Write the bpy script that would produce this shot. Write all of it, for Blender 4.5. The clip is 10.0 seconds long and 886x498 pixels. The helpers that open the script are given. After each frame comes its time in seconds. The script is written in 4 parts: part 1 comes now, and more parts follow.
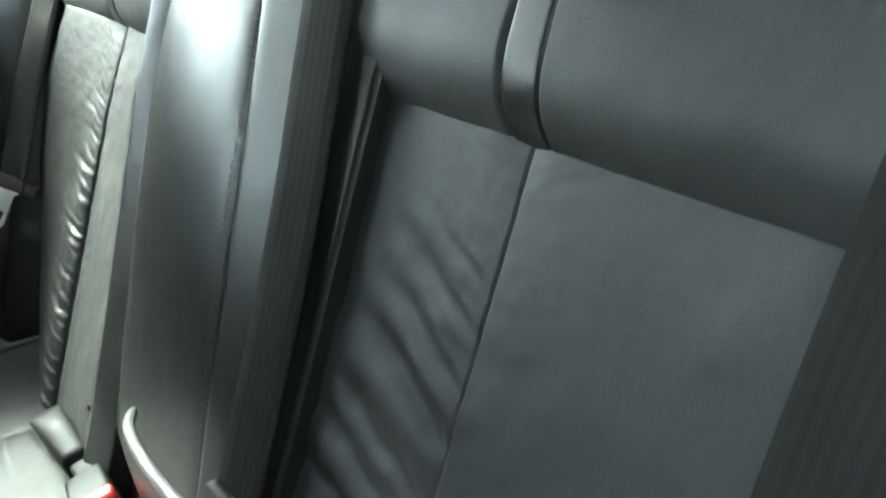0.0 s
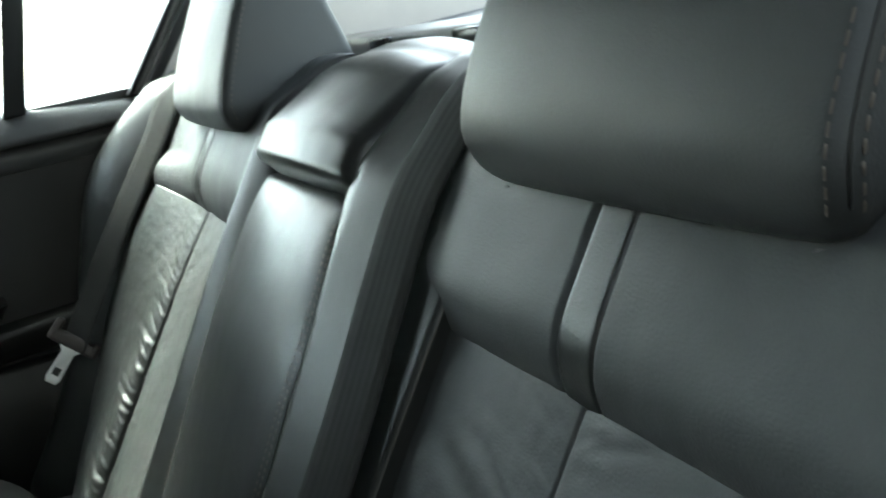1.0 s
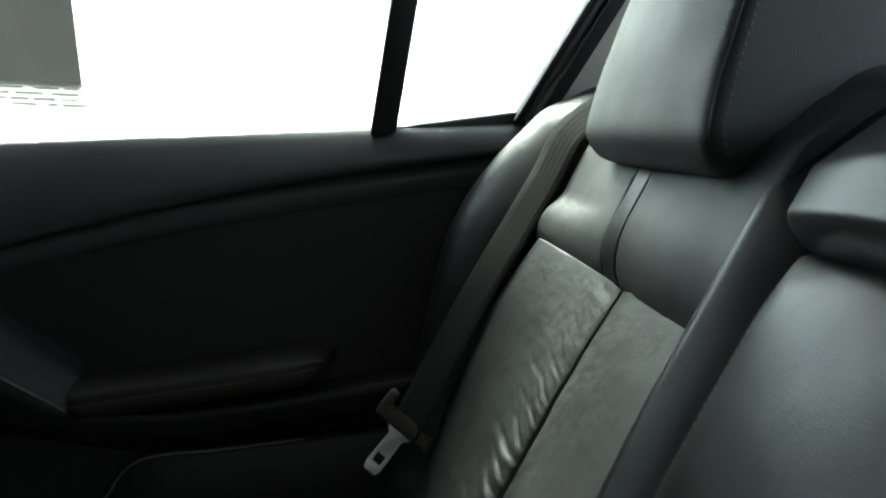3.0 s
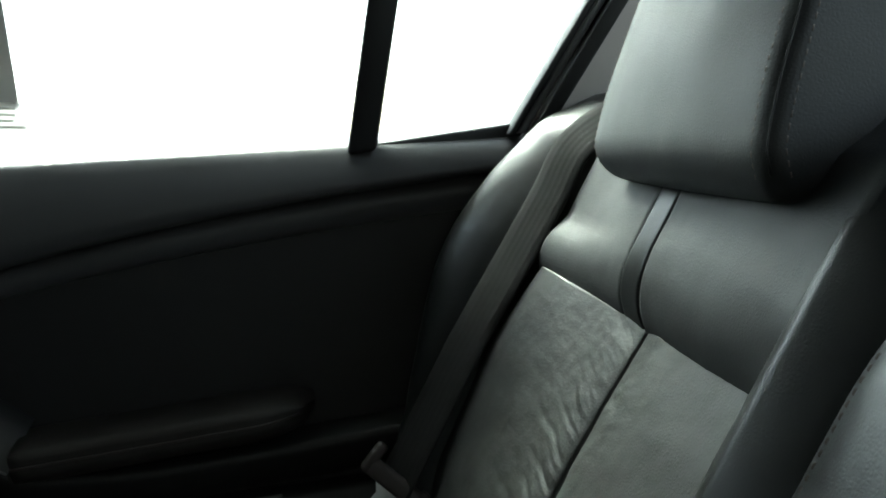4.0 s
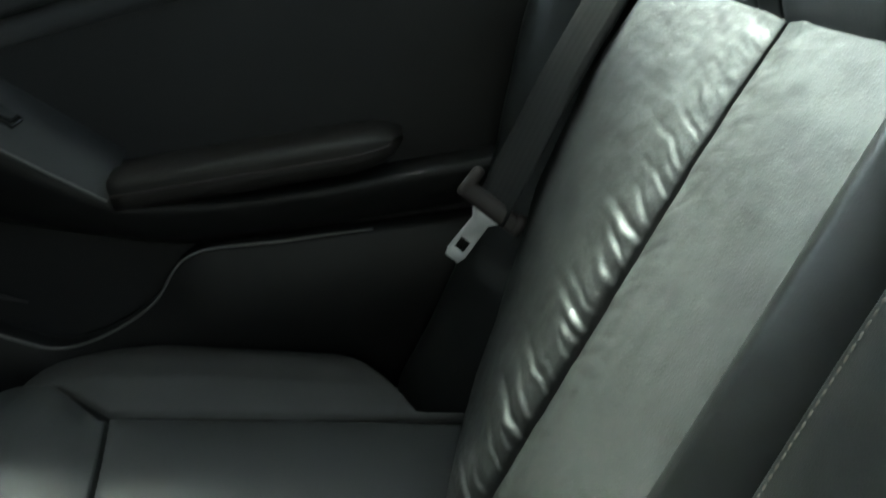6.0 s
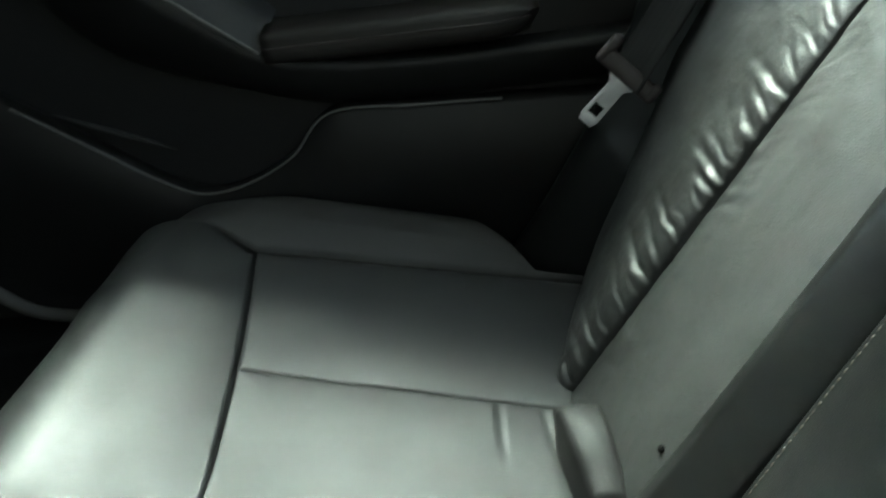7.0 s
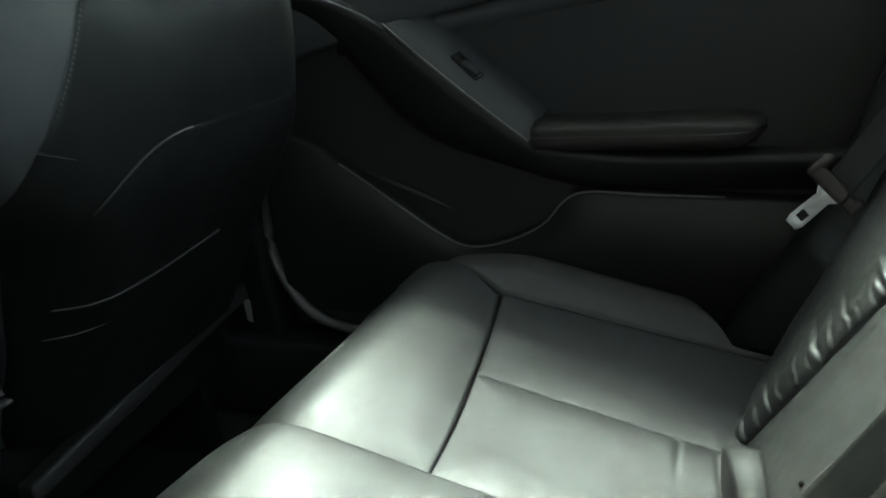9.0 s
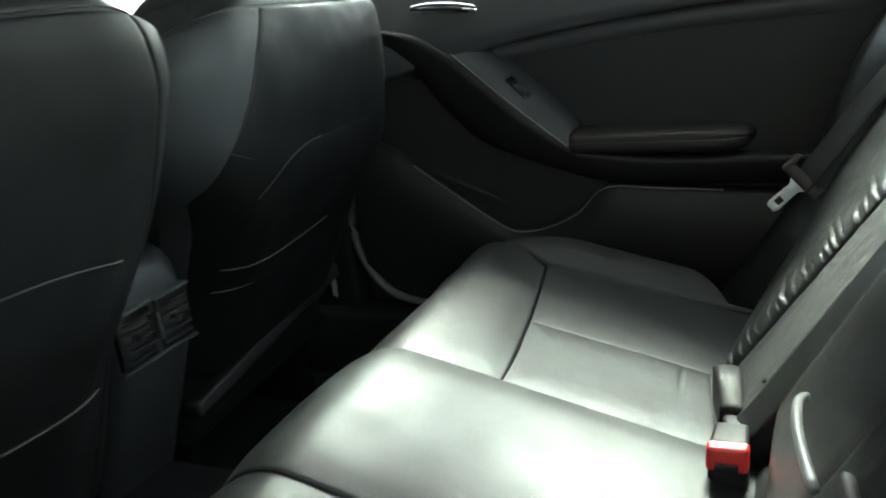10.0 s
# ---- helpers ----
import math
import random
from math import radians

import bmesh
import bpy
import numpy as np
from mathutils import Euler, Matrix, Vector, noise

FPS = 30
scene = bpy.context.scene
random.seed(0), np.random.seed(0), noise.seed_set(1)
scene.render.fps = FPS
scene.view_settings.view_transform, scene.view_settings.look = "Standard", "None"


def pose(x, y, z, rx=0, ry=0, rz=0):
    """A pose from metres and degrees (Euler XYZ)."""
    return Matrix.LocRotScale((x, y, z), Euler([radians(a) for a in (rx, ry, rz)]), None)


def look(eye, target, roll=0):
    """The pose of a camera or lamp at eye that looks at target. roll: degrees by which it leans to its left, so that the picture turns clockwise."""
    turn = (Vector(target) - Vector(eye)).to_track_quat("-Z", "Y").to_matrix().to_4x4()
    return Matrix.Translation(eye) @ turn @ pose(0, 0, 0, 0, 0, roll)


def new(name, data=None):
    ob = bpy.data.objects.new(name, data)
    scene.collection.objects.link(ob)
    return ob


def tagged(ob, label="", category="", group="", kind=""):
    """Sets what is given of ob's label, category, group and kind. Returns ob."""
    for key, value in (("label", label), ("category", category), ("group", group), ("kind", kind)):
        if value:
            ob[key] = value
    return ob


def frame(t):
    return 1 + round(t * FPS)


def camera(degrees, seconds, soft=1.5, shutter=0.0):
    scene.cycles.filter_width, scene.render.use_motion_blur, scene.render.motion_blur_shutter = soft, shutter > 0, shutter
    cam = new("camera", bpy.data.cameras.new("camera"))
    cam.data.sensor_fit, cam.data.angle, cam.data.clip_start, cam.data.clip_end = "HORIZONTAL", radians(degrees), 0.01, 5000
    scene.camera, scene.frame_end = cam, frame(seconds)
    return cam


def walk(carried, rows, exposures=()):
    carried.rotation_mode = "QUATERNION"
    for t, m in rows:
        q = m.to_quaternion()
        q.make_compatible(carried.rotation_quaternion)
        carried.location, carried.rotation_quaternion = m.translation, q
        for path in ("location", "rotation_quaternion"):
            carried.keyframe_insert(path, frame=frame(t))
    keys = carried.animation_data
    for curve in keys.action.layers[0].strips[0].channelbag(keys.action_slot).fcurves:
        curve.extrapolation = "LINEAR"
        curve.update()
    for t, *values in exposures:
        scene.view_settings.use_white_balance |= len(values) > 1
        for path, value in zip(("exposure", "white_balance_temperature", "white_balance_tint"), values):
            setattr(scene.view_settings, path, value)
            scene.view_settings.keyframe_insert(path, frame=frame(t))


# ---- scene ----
cam = camera(56.9, 10.0, soft=1.8, shutter=0.4)
SKY = 0.075
SUN, SUN_HEIGHT, SUN_WIDTH, SUN_BACK = 0.95, 50, 29, -0.18
EXPOSURES = [(0, 4.85, 6650, -7), (0.5, 4.86, 6650, -7), (1, 4.42, 6650, -7), (1.5, 3.9, 6700, -7), (2, 3.45, 6750, -7), (2.5, 3.08, 6720, -7), (3, 2.86, 6700, -7), (4.5, 2.82, 6650, -6), (5, 3.3, 6600, -8), (5.5, 3.98, 6550, -9), (7, 3.95, 6600, -10), (8, 3.5, 6650, -10), (9.5, 4.36, 6800, -8), (10, 4.37, 6850, -7)]
PATH = [
    (0, (0.034, -0.622, 0.847), (0.754, 0.965, -0.134), -17.0),
    (0.5, (0.051, -0.617, 0.859), (0.853, 1.050, 0.100), -14.0),
    (0.6, (0.043, -0.625, 0.869), (0.878, 1.046, 0.155), -12.9),
    (1, (0.036, -0.625, 0.882), (0.824, 1.121, 0.305), -11.5),
    (1.5, (0.024, -0.571, 0.869), (0.538, 1.306, 0.405), -8.8),
    (2, (0.020, -0.470, 0.868), (0.160, 1.486, 0.477), -10.0),
    (2.5, (0.023, -0.364, 0.849), (0.087, 1.605, 0.492), -8.7),
    (3, (0.005, -0.275, 0.852), (0.144, 1.695, 0.533), -7.2),
    (3.2, (0.005, -0.240, 0.852), (0.165, 1.732, 0.552), -7.0),
    (4.3, (0.011, -0.154, 0.859), (0.190, 1.813, 0.553), -8.9),
    (4.5, (0.017, -0.143, 0.855), (0.162, 1.821, 0.506), -9.2),
    (5, (-0.011, -0.144, 0.844), (0.142, 1.785, 0.339), -8.4),
    (5.5, (-0.031, -0.146, 0.820), (0.065, 1.745, 0.175), -9.1),
    (6.8, (-0.099, -0.215, 0.759), (-0.254, 1.585, -0.098), -8.4),
    (7, (-0.113, -0.229, 0.758), (-0.307, 1.553, -0.128), -8.0),
    (7.5, (-0.127, -0.248, 0.754), (-0.475, 1.481, -0.187), -7.6),
    (8, (-0.138, -0.270, 0.756), (-0.628, 1.450, -0.140), -6.3),
    (8.5, (-0.109, -0.324, 0.772), (-0.758, 1.423, 0.046), -5.4),
    (9, (-0.065, -0.427, 0.803), (-0.806, 1.321, 0.174), -5.7),
    (9.5, (-0.037, -0.561, 0.829), (-0.781, 1.195, 0.226), -5.8),
    (10, (0.001, -0.728, 0.856), (-0.802, 1.004, 0.260), -6.3),
]
walk(cam, [(t, look(eye, target, roll)) for t, eye, target, roll in PATH], exposures=EXPOSURES)

# ---- daylight ----
world = bpy.data.worlds.new("daylight")
scene.world = world
world.use_nodes = True
wn = world.node_tree
sky = wn.nodes.new("ShaderNodeTexSky")
sky.sky_type = "NISHITA"
sky.sun_disc = False
sky.sun_elevation, sky.sun_rotation = radians(SUN_HEIGHT), math.atan(SUN_BACK)
sky.air_density, sky.dust_density, sky.ozone_density = 1.0, 1.2, 1.0
haze = wn.nodes.new("ShaderNodeHueSaturation")
haze.inputs["Saturation"].default_value = 0.55
wn.links.new(sky.outputs["Color"], haze.inputs["Color"])
wn.links.new(haze.outputs["Color"], wn.nodes["Background"].inputs["Color"])
wn.nodes["Background"].inputs["Strength"].default_value = SKY

sun_data = bpy.data.lights.new("sun", "SUN")
sun_data.energy, sun_data.angle, sun_data.color = SUN, radians(SUN_WIDTH), (0.95, 1.0, 0.98)
sun = new("sun", sun_data)
sun.matrix_world = look((SUN_BACK * 4, 4, math.tan(radians(SUN_HEIGHT)) * 4), (0, 0, 0))


# ---- materials ----
def material(name, base, rough, grain_size=0.002, bump=0.0, wear=0.15, wear_size=0.08, metal=0.0, coat=0.0, cells=False, spread=0.06, spec=0.5, dents=0.0):
    """A procedural surface: base colour broken up by stains, gloss by wear, relief by a fine grain."""
    m = bpy.data.materials.new(name)
    m.use_nodes = True
    t = m.node_tree
    n, l = t.nodes, t.links
    b = n["Principled BSDF"]
    co = n.new("ShaderNodeTexCoord")
    big = n.new("ShaderNodeTexNoise")
    big.inputs["Scale"].default_value, big.inputs["Detail"].default_value = 1 / wear_size, 5
    l.new(co.outputs["Object"], big.inputs["Vector"])
    ramp = n.new("ShaderNodeMixRGB")
    ramp.inputs[1].default_value = (*[c * (1 - wear) for c in base], 1)
    ramp.inputs[2].default_value = (*[min(1, c * (1 + wear)) for c in base], 1)
    l.new(big.outputs["Fac"], ramp.inputs[0])
    l.new(ramp.outputs[0], b.inputs["Base Color"])
    gloss = n.new("ShaderNodeMapRange")
    gloss.inputs["From Min"].default_value, gloss.inputs["From Max"].default_value = 0.3, 0.7
    gloss.inputs["To Min"].default_value, gloss.inputs["To Max"].default_value = max(0.03, rough - spread), rough + spread
    l.new(big.outputs["Fac"], gloss.inputs["Value"])
    l.new(gloss.outputs["Result"], b.inputs["Roughness"])
    b.inputs["Metallic"].default_value = metal
    b.inputs["Coat Weight"].default_value = coat
    b.inputs["Specular IOR Level"].default_value = spec
    if bump:
        if cells:
            fine = n.new("ShaderNodeTexVoronoi")
            fine.feature = "DISTANCE_TO_EDGE"
            fine.inputs["Scale"].default_value = 1 / grain_size
            out = fine.outputs["Distance"]
            warp = n.new("ShaderNodeTexNoise")
            warp.inputs["Scale"].default_value = 0.4 / grain_size
            l.new(co.outputs["Object"], warp.inputs["Vector"])
            add = n.new("ShaderNodeVectorMath")
            add.operation = "MULTIPLY_ADD"
            add.inputs[1].default_value = (grain_size,) * 3
            l.new(warp.outputs["Color"], add.inputs[0])
            l.new(co.outputs["Object"], add.inputs[2])
            l.new(add.outputs[0], fine.inputs["Vector"])
        else:
            fine = n.new("ShaderNodeTexNoise")
            fine.inputs["Scale"].default_value, fine.inputs["Detail"].default_value = 1 / grain_size, 3
            l.new(co.outputs["Object"], fine.inputs["Vector"])
            out = fine.outputs["Fac"]
        bm_ = n.new("ShaderNodeBump")
        bm_.inputs["Strength"].default_value, bm_.inputs["Distance"].default_value = bump, grain_size * 0.5
        l.new(out, bm_.inputs["Height"])
        if dents:
            soft = n.new("ShaderNodeTexNoise")
            soft.inputs["Scale"].default_value, soft.inputs["Detail"].default_value = 32, 2.5
            l.new(co.outputs["Object"], soft.inputs["Vector"])
            low = n.new("ShaderNodeBump")
            low.inputs["Strength"].default_value, low.inputs["Distance"].default_value = dents, 0.004
            l.new(soft.outputs["Fac"], low.inputs["Height"])
            l.new(low.outputs["Normal"], bm_.inputs["Normal"])
        l.new(bm_.outputs["Normal"], b.inputs["Normal"])
    return m


def webbing(name, base):
    """Woven belt: fine ribs along the belt and a cross weave."""
    m = material(name, base, 0.75, bump=0.0, wear=0.2, wear_size=0.05, spec=0.12)
    t = m.node_tree
    n, l = t.nodes, t.links
    uv = n.new("ShaderNodeUVMap")
    wave = n.new("ShaderNodeTexWave")
    wave.bands_direction = "X"
    wave.inputs["Scale"].default_value = 2.2
    wave.inputs["Distortion"].default_value = 0.3
    l.new(uv.outputs["UV"], wave.inputs["Vector"])
    rib = n.new("ShaderNodeMixRGB")
    rib.blend_type = "MULTIPLY"
    rib.inputs[0].default_value = 0.16
    source = n["Principled BSDF"].inputs["Base Color"].links[0].from_socket
    l.new(source, rib.inputs[1])
    l.new(wave.outputs["Color"], rib.inputs[2])
    l.new(rib.outputs[0], n["Principled BSDF"].inputs["Base Color"])
    cross = n.new("ShaderNodeTexWave")
    cross.bands_direction = "DIAGONAL"
    cross.inputs["Scale"].default_value = 30
    l.new(uv.outputs["UV"], cross.inputs["Vector"])
    mix = n.new("ShaderNodeMath")
    mix.operation = "MULTIPLY_ADD"
    mix.inputs[1].default_value = 0.3
    l.new(cross.outputs["Fac"], mix.inputs[0])
    l.new(wave.outputs["Fac"], mix.inputs[2])
    bump = n.new("ShaderNodeBump")
    bump.inputs["Strength"].default_value, bump.inputs["Distance"].default_value = 0.14, 0.002
    l.new(mix.outputs[0], bump.inputs["Height"])
    l.new(bump.outputs["Normal"], n["Principled BSDF"].inputs["Normal"])
    return m


LEATHER = material("black_leather", (0.013, 0.0136, 0.0133), 0.34, grain_size=0.0022, bump=0.12, cells=True, wear=0.25, wear_size=0.05, spread=0.03, dents=0.12, spec=0.55)
LEATHER_WORN = material("worn_black_leather", (0.031, 0.0318, 0.0308), 0.48, grain_size=0.0027, bump=0.20, cells=True, wear=0.3, wear_size=0.03, spread=0.06, dents=0.22, spec=0.5)
SEAT_VINYL = material("grey_black_seat_vinyl", (0.046, 0.044, 0.043), 0.6, grain_size=0.0014, bump=0.2, cells=True)
# near-black that puts shade into the front seat backs' colour
SHELL = material("shaded_seat_black", (0.009, 0.009, 0.009), 0.5, grain_size=0.002, bump=0.15, cells=True, spec=0.2)
HEM = material("grey_hem_piping", (0.038, 0.035, 0.033), 0.5, grain_size=0.0008, bump=0.05)
LEDGE = material("charcoal_soft_ledge", (0.072, 0.071, 0.075), 0.40, grain_size=0.0012, bump=0.15, cells=True)
SEAT_LEATHER = material("black_cushion_leather", (0.026, 0.0267, 0.026), 0.48, grain_size=0.0022, bump=0.10, cells=True, wear=0.25, wear_size=0.05, spread=0.06, dents=0.08, spec=0.55)
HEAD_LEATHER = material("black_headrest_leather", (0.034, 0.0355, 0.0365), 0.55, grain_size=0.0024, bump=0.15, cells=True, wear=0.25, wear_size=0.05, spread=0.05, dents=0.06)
VINYL = material("matt_black_vinyl", (0.018, 0.017, 0.017), 0.55, grain_size=0.0012, bump=0.15, cells=True)
DOOR_SOFT = material("soft_black_door_trim", (0.024, 0.024, 0.0252), 0.55, grain_size=0.001, bump=0.12, cells=True)
DOOR_PAD = material("brown_black_door_pad", (0.034, 0.030, 0.028), 0.5, grain_size=0.001, bump=0.12, cells=True)
DOOR_HARD = material("hard_black_plastic", (0.017, 0.0167, 0.017), 0.5, grain_size=0.0009, bump=0.1)
SATIN = material("satin_dark_grey_plastic", (0.06, 0.06, 0.061), 0.42, grain_size=0.0006, bump=0.05)
# pale grey for trim; on pocket lip and plate edge it paints a highlight
LIP = material("grey_trim_and_edge_sheen", (0.18, 0.175, 0.17), 0.45, grain_size=0.0008, bump=0.05)
GREY_PLASTIC = material("grey_moulded_plastic", (0.032, 0.033, 0.035), 0.42, grain_size=0.0008, bump=0.1)
BLACK_GLOSS = material("black_gloss_plastic", (0.012, 0.012, 0.012), 0.2)
RUBBER = material("black_rubber_seal", (0.018, 0.018, 0.019), 0.5, grain_size=0.002, bump=0.1)
CARPET = material("charcoal_carpet", (0.016, 0.016, 0.017), 0.95, grain_size=0.0025, bump=1.0, wear=0.4, wear_size=0.02, spec=0.1)
HEADLINER = material("grey_headliner", (0.16, 0.16, 0.158), 0.9, grain_size=0.0015, bump=0.2)
PILLAR = material("warm_grey_pillar_trim", (0.45, 0.41, 0.385), 0.6, grain_size=0.001, bump=0.1)
SHELF = material("grey_shelf_fleece", (0.10, 0.10, 0.105), 0.9, grain_size=0.002, bump=0.4)
STEEL = material("brushed_steel", (0.88, 0.88, 0.87), 0.45, metal=0.1, grain_size=0.0006, bump=0.04)
CHROME = material("chrome", (0.78, 0.78, 0.8), 0.1, metal=1.0)
RED = material("red_button_plastic", (0.72, 0.035, 0.03), 0.35)
BUCKLE = material("charcoal_buckle_plastic", (0.016, 0.0156, 0.0156), 0.55, grain_size=0.0008, bump=0.1, spec=0.22)
TONGUE_GRIP = material("brown_grey_tongue_grip", (0.055, 0.045, 0.043), 0.5, grain_size=0.0008, bump=0.1)
PULL = material("grey_pull_loop", (0.22, 0.22, 0.213), 0.35, grain_size=0.001, bump=0.1)
THREAD = material("grey_brown_thread", (0.11, 0.093, 0.078), 0.6)
WELT = material("dark_seam_welt", (0.012, 0.012, 0.012), 0.5)
BELT = webbing("charcoal_belt_webbing", (0.026, 0.0252, 0.025))
PAPER = material("grey_paper_back", (0.24, 0.235, 0.235), 0.8, grain_size=0.002, bump=0.05)
WHITE_PAPER = material("white_printed_paper", (0.75, 0.75, 0.72), 0.7)
INK = material("grey_ink", (0.45, 0.45, 0.43), 0.8)
GROUND = material("pale_concrete", (0.60, 0.60, 0.59), 0.9, grain_size=0.02, bump=0.3, wear=0.2, wear_size=0.8)

for paper, part_through in ((PAPER, 0.17), (WHITE_PAPER, 0.35), (INK, 0.2)):
    # thin paper lets some daylight through
    t_ = paper.node_tree
    through_bsdf = t_.nodes.new("ShaderNodeBsdfTranslucent")
    through_bsdf.inputs["Color"].default_value = (0.8, 0.79, 0.77, 1)
    mixer = t_.nodes.new("ShaderNodeMixShader")
    mixer.inputs[0].default_value = part_through
    t_.links.new(t_.nodes["Principled BSDF"].outputs[0], mixer.inputs[1])
    t_.links.new(through_bsdf.outputs[0], mixer.inputs[2])
    t_.links.new(mixer.outputs[0], t_.nodes["Material Output"].inputs["Surface"])
NEAR_WALL = material("unseen_near_wall", (0.17, 0.163, 0.155), 0.9)

glass = bpy.data.materials.new("window_glass")
glass.use_nodes = True
gb = glass.node_tree.nodes["Principled BSDF"]
gb.inputs["Transmission Weight"].default_value, gb.inputs["Roughness"].default_value, gb.inputs["IOR"].default_value = 1.0, 0.0, 1.02
gb.inputs["Base Color"].default_value = (0.93, 0.96, 0.95, 1)


# ---- building helpers ----
def thing(name, at, label, category, group="", kind=""):
    e = new(name)
    e.location = at
    e["origin"] = list(at)
    return tagged(e, label, category, group, kind)


def origin_of(ob):
    while ob is not None:
        if "origin" in ob.keys():
            return Vector(ob["origin"])
        ob = ob.parent
    return Vector((0, 0, 0))


def part(name, bm, mat, parent=None, label="", smooth=True):
    """Links a bmesh, built in world coordinates, as one mesh under a thing or part."""
    bmesh.ops.recalc_face_normals(bm, faces=bm.faces[:])
    bmesh.ops.translate(bm, verts=bm.verts[:], vec=-origin_of(parent))
    me = bpy.data.meshes.new(name)
    bm.to_mesh(me)
    bm.free()
    me.materials.append(mat)
    if smooth:
        for p in me.polygons:
            p.use_smooth = True
    ob = new(name, me)
    ob.parent = parent
    return tagged(ob, label)


def lerp(a, b, t):
    return a + (b - a) * t


def soft_edge(e, r):
    """0 at a panel's edge, 1 from r inwards, along a quarter circle."""
    k = min(1.0, max(0.0, e / r))
    return math.sqrt(max(0.0, 1 - (1 - k) ** 2))


def value(f, t):
    return f(t) if callable(f) else f


def grid_mesh(rows):
    bm = bmesh.new()
    vs = [[bm.verts.new(p) for p in row] for row in rows]
    for i in range(len(vs) - 1):
        for j in range(len(vs[0]) - 1):
            bm.faces.new((vs[i][j], vs[i + 1][j], vs[i + 1][j + 1], vs[i][j + 1]))
    return bm


def steps(n):
    """0 to 1 in n steps, closer together towards both ends."""
    return [0.45 * (i / n) + 0.55 * (0.5 - 0.5 * math.cos(math.pi * i / n)) for i in range(n + 1)]


def pad(surf, u0, u1, v0, v1, nu, nv, h, depth, ru, rv=None, skirt=0.03, lift=None, puff=0.0, puff_r=0.055, ends=True):
    """An upholstered panel on a seat's surface: surf(u, v, d) gives the place, h its height, and its edges roll down by depth into the seams."""
    rv = rv or ru
    rows = []
    for a in steps(nu):
        row = []
        for b in steps(nv):
            va, vb = value(v0, a), value(v1, a)
            ua, ub = value(u0, b), value(u1, b)
            u, v = lerp(ua, ub, a), lerp(va, vb, b)
            eu = min(a, 1 - a) * abs(ub - ua)
            ev = min(b, 1 - b) * abs(vb - va)
            d = h(u, v) - depth * (1 - soft_edge(eu, ru) * soft_edge(ev, rv))
            if puff:
                d -= puff * max((1 - min(1, eu / puff_r)) ** 2 if ends else 0.0, (1 - min(1, ev / puff_r)) ** 2)
            if lift:
                d += lift(u, v) * soft_edge(eu, ru) * soft_edge(ev, rv)
            row.append(surf(u, v, d))
        rows.append(row)
    bm = grid_mesh(rows)
    # a skirt that closes the panel's sides into the seat
    n, m = nu + 1, nv + 1
    bm.verts.ensure_lookup_table()
    ring = [(0, j) for j in range(m)] + [(i, m - 1) for i in range(1, n)] + [(n - 1, j) for j in range(m - 2, -1, -1)] + [(i, 0) for i in range(n - 2, 0, -1)]
    at = [bm.verts[i * m + j] for i, j in ring]
    mid = surf(0.5 * (value(u0, .5) + value(u1, .5)), 0.5 * (value(v0, .5) + value(v1, .5)), 0)
    down = (surf(0.5 * (value(u0, .5) + value(u1, .5)), 0.5 * (value(v0, .5) + value(v1, .5)), -skirt) - mid)
    low = [bm.verts.new(v.co + down) for v in at]
    for k in range(len(at)):
        bm.edges.get((at[k], at[(k + 1) % len(at)])).smooth = False
        bm.faces.new((at[k], at[(k + 1) % len(at)], low[(k + 1) % len(at)], low[k]))
    return bm


def hull(corners, bevel, segments=4):
    """A rounded block from eight corners: four of the bottom in turn, then four of the top."""
    bm = bmesh.new()
    v = [bm.verts.new(c) for c in corners]
    for f in ((0, 1, 2, 3), (4, 5, 6, 7), (0, 1, 5, 4), (1, 2, 6, 5), (2, 3, 7, 6), (3, 0, 4, 7)):
        bm.faces.new([v[i] for i in f])
    bmesh.ops.recalc_face_normals(bm, faces=bm.faces[:])
    if bevel:
        bmesh.ops.bevel(bm, geom=bm.edges[:], offset=bevel, segments=segments, profile=0.5, affect="EDGES", clamp_overlap=True)
    return bm


def block(x0, x1, y0, y1, z0, z1, bevel=0.0, segments=3):
    return hull([(x0, y0, z0), (x1, y0, z0), (x1, y1, z0), (x0, y1, z0), (x0, y0, z1), (x1, y0, z1), (x1, y1, z1), (x0, y1, z1)], bevel, segments)


def smooth_line(points, n):
    """A curve through the points (Catmull-Rom), in n steps a span."""
    p = [Vector(q) for q in points]
    p = [2 * p[0] - p[1]] + p + [2 * p[-1] - p[-2]]
    out = []
    for i in range(1, len(p) - 2):
        for k in range(n):
            t = k / n
            out.append(0.5 * ((2 * p[i]) + (p[i + 1] - p[i - 1]) * t + (2 * p[i - 1] - 5 * p[i] + 4 * p[i + 1] - p[i + 2]) * t * t + (3 * p[i] - p[i - 1] - 3 * p[i + 1] + p[i + 2]) * t ** 3))
    out.append(p[-2])
    return out


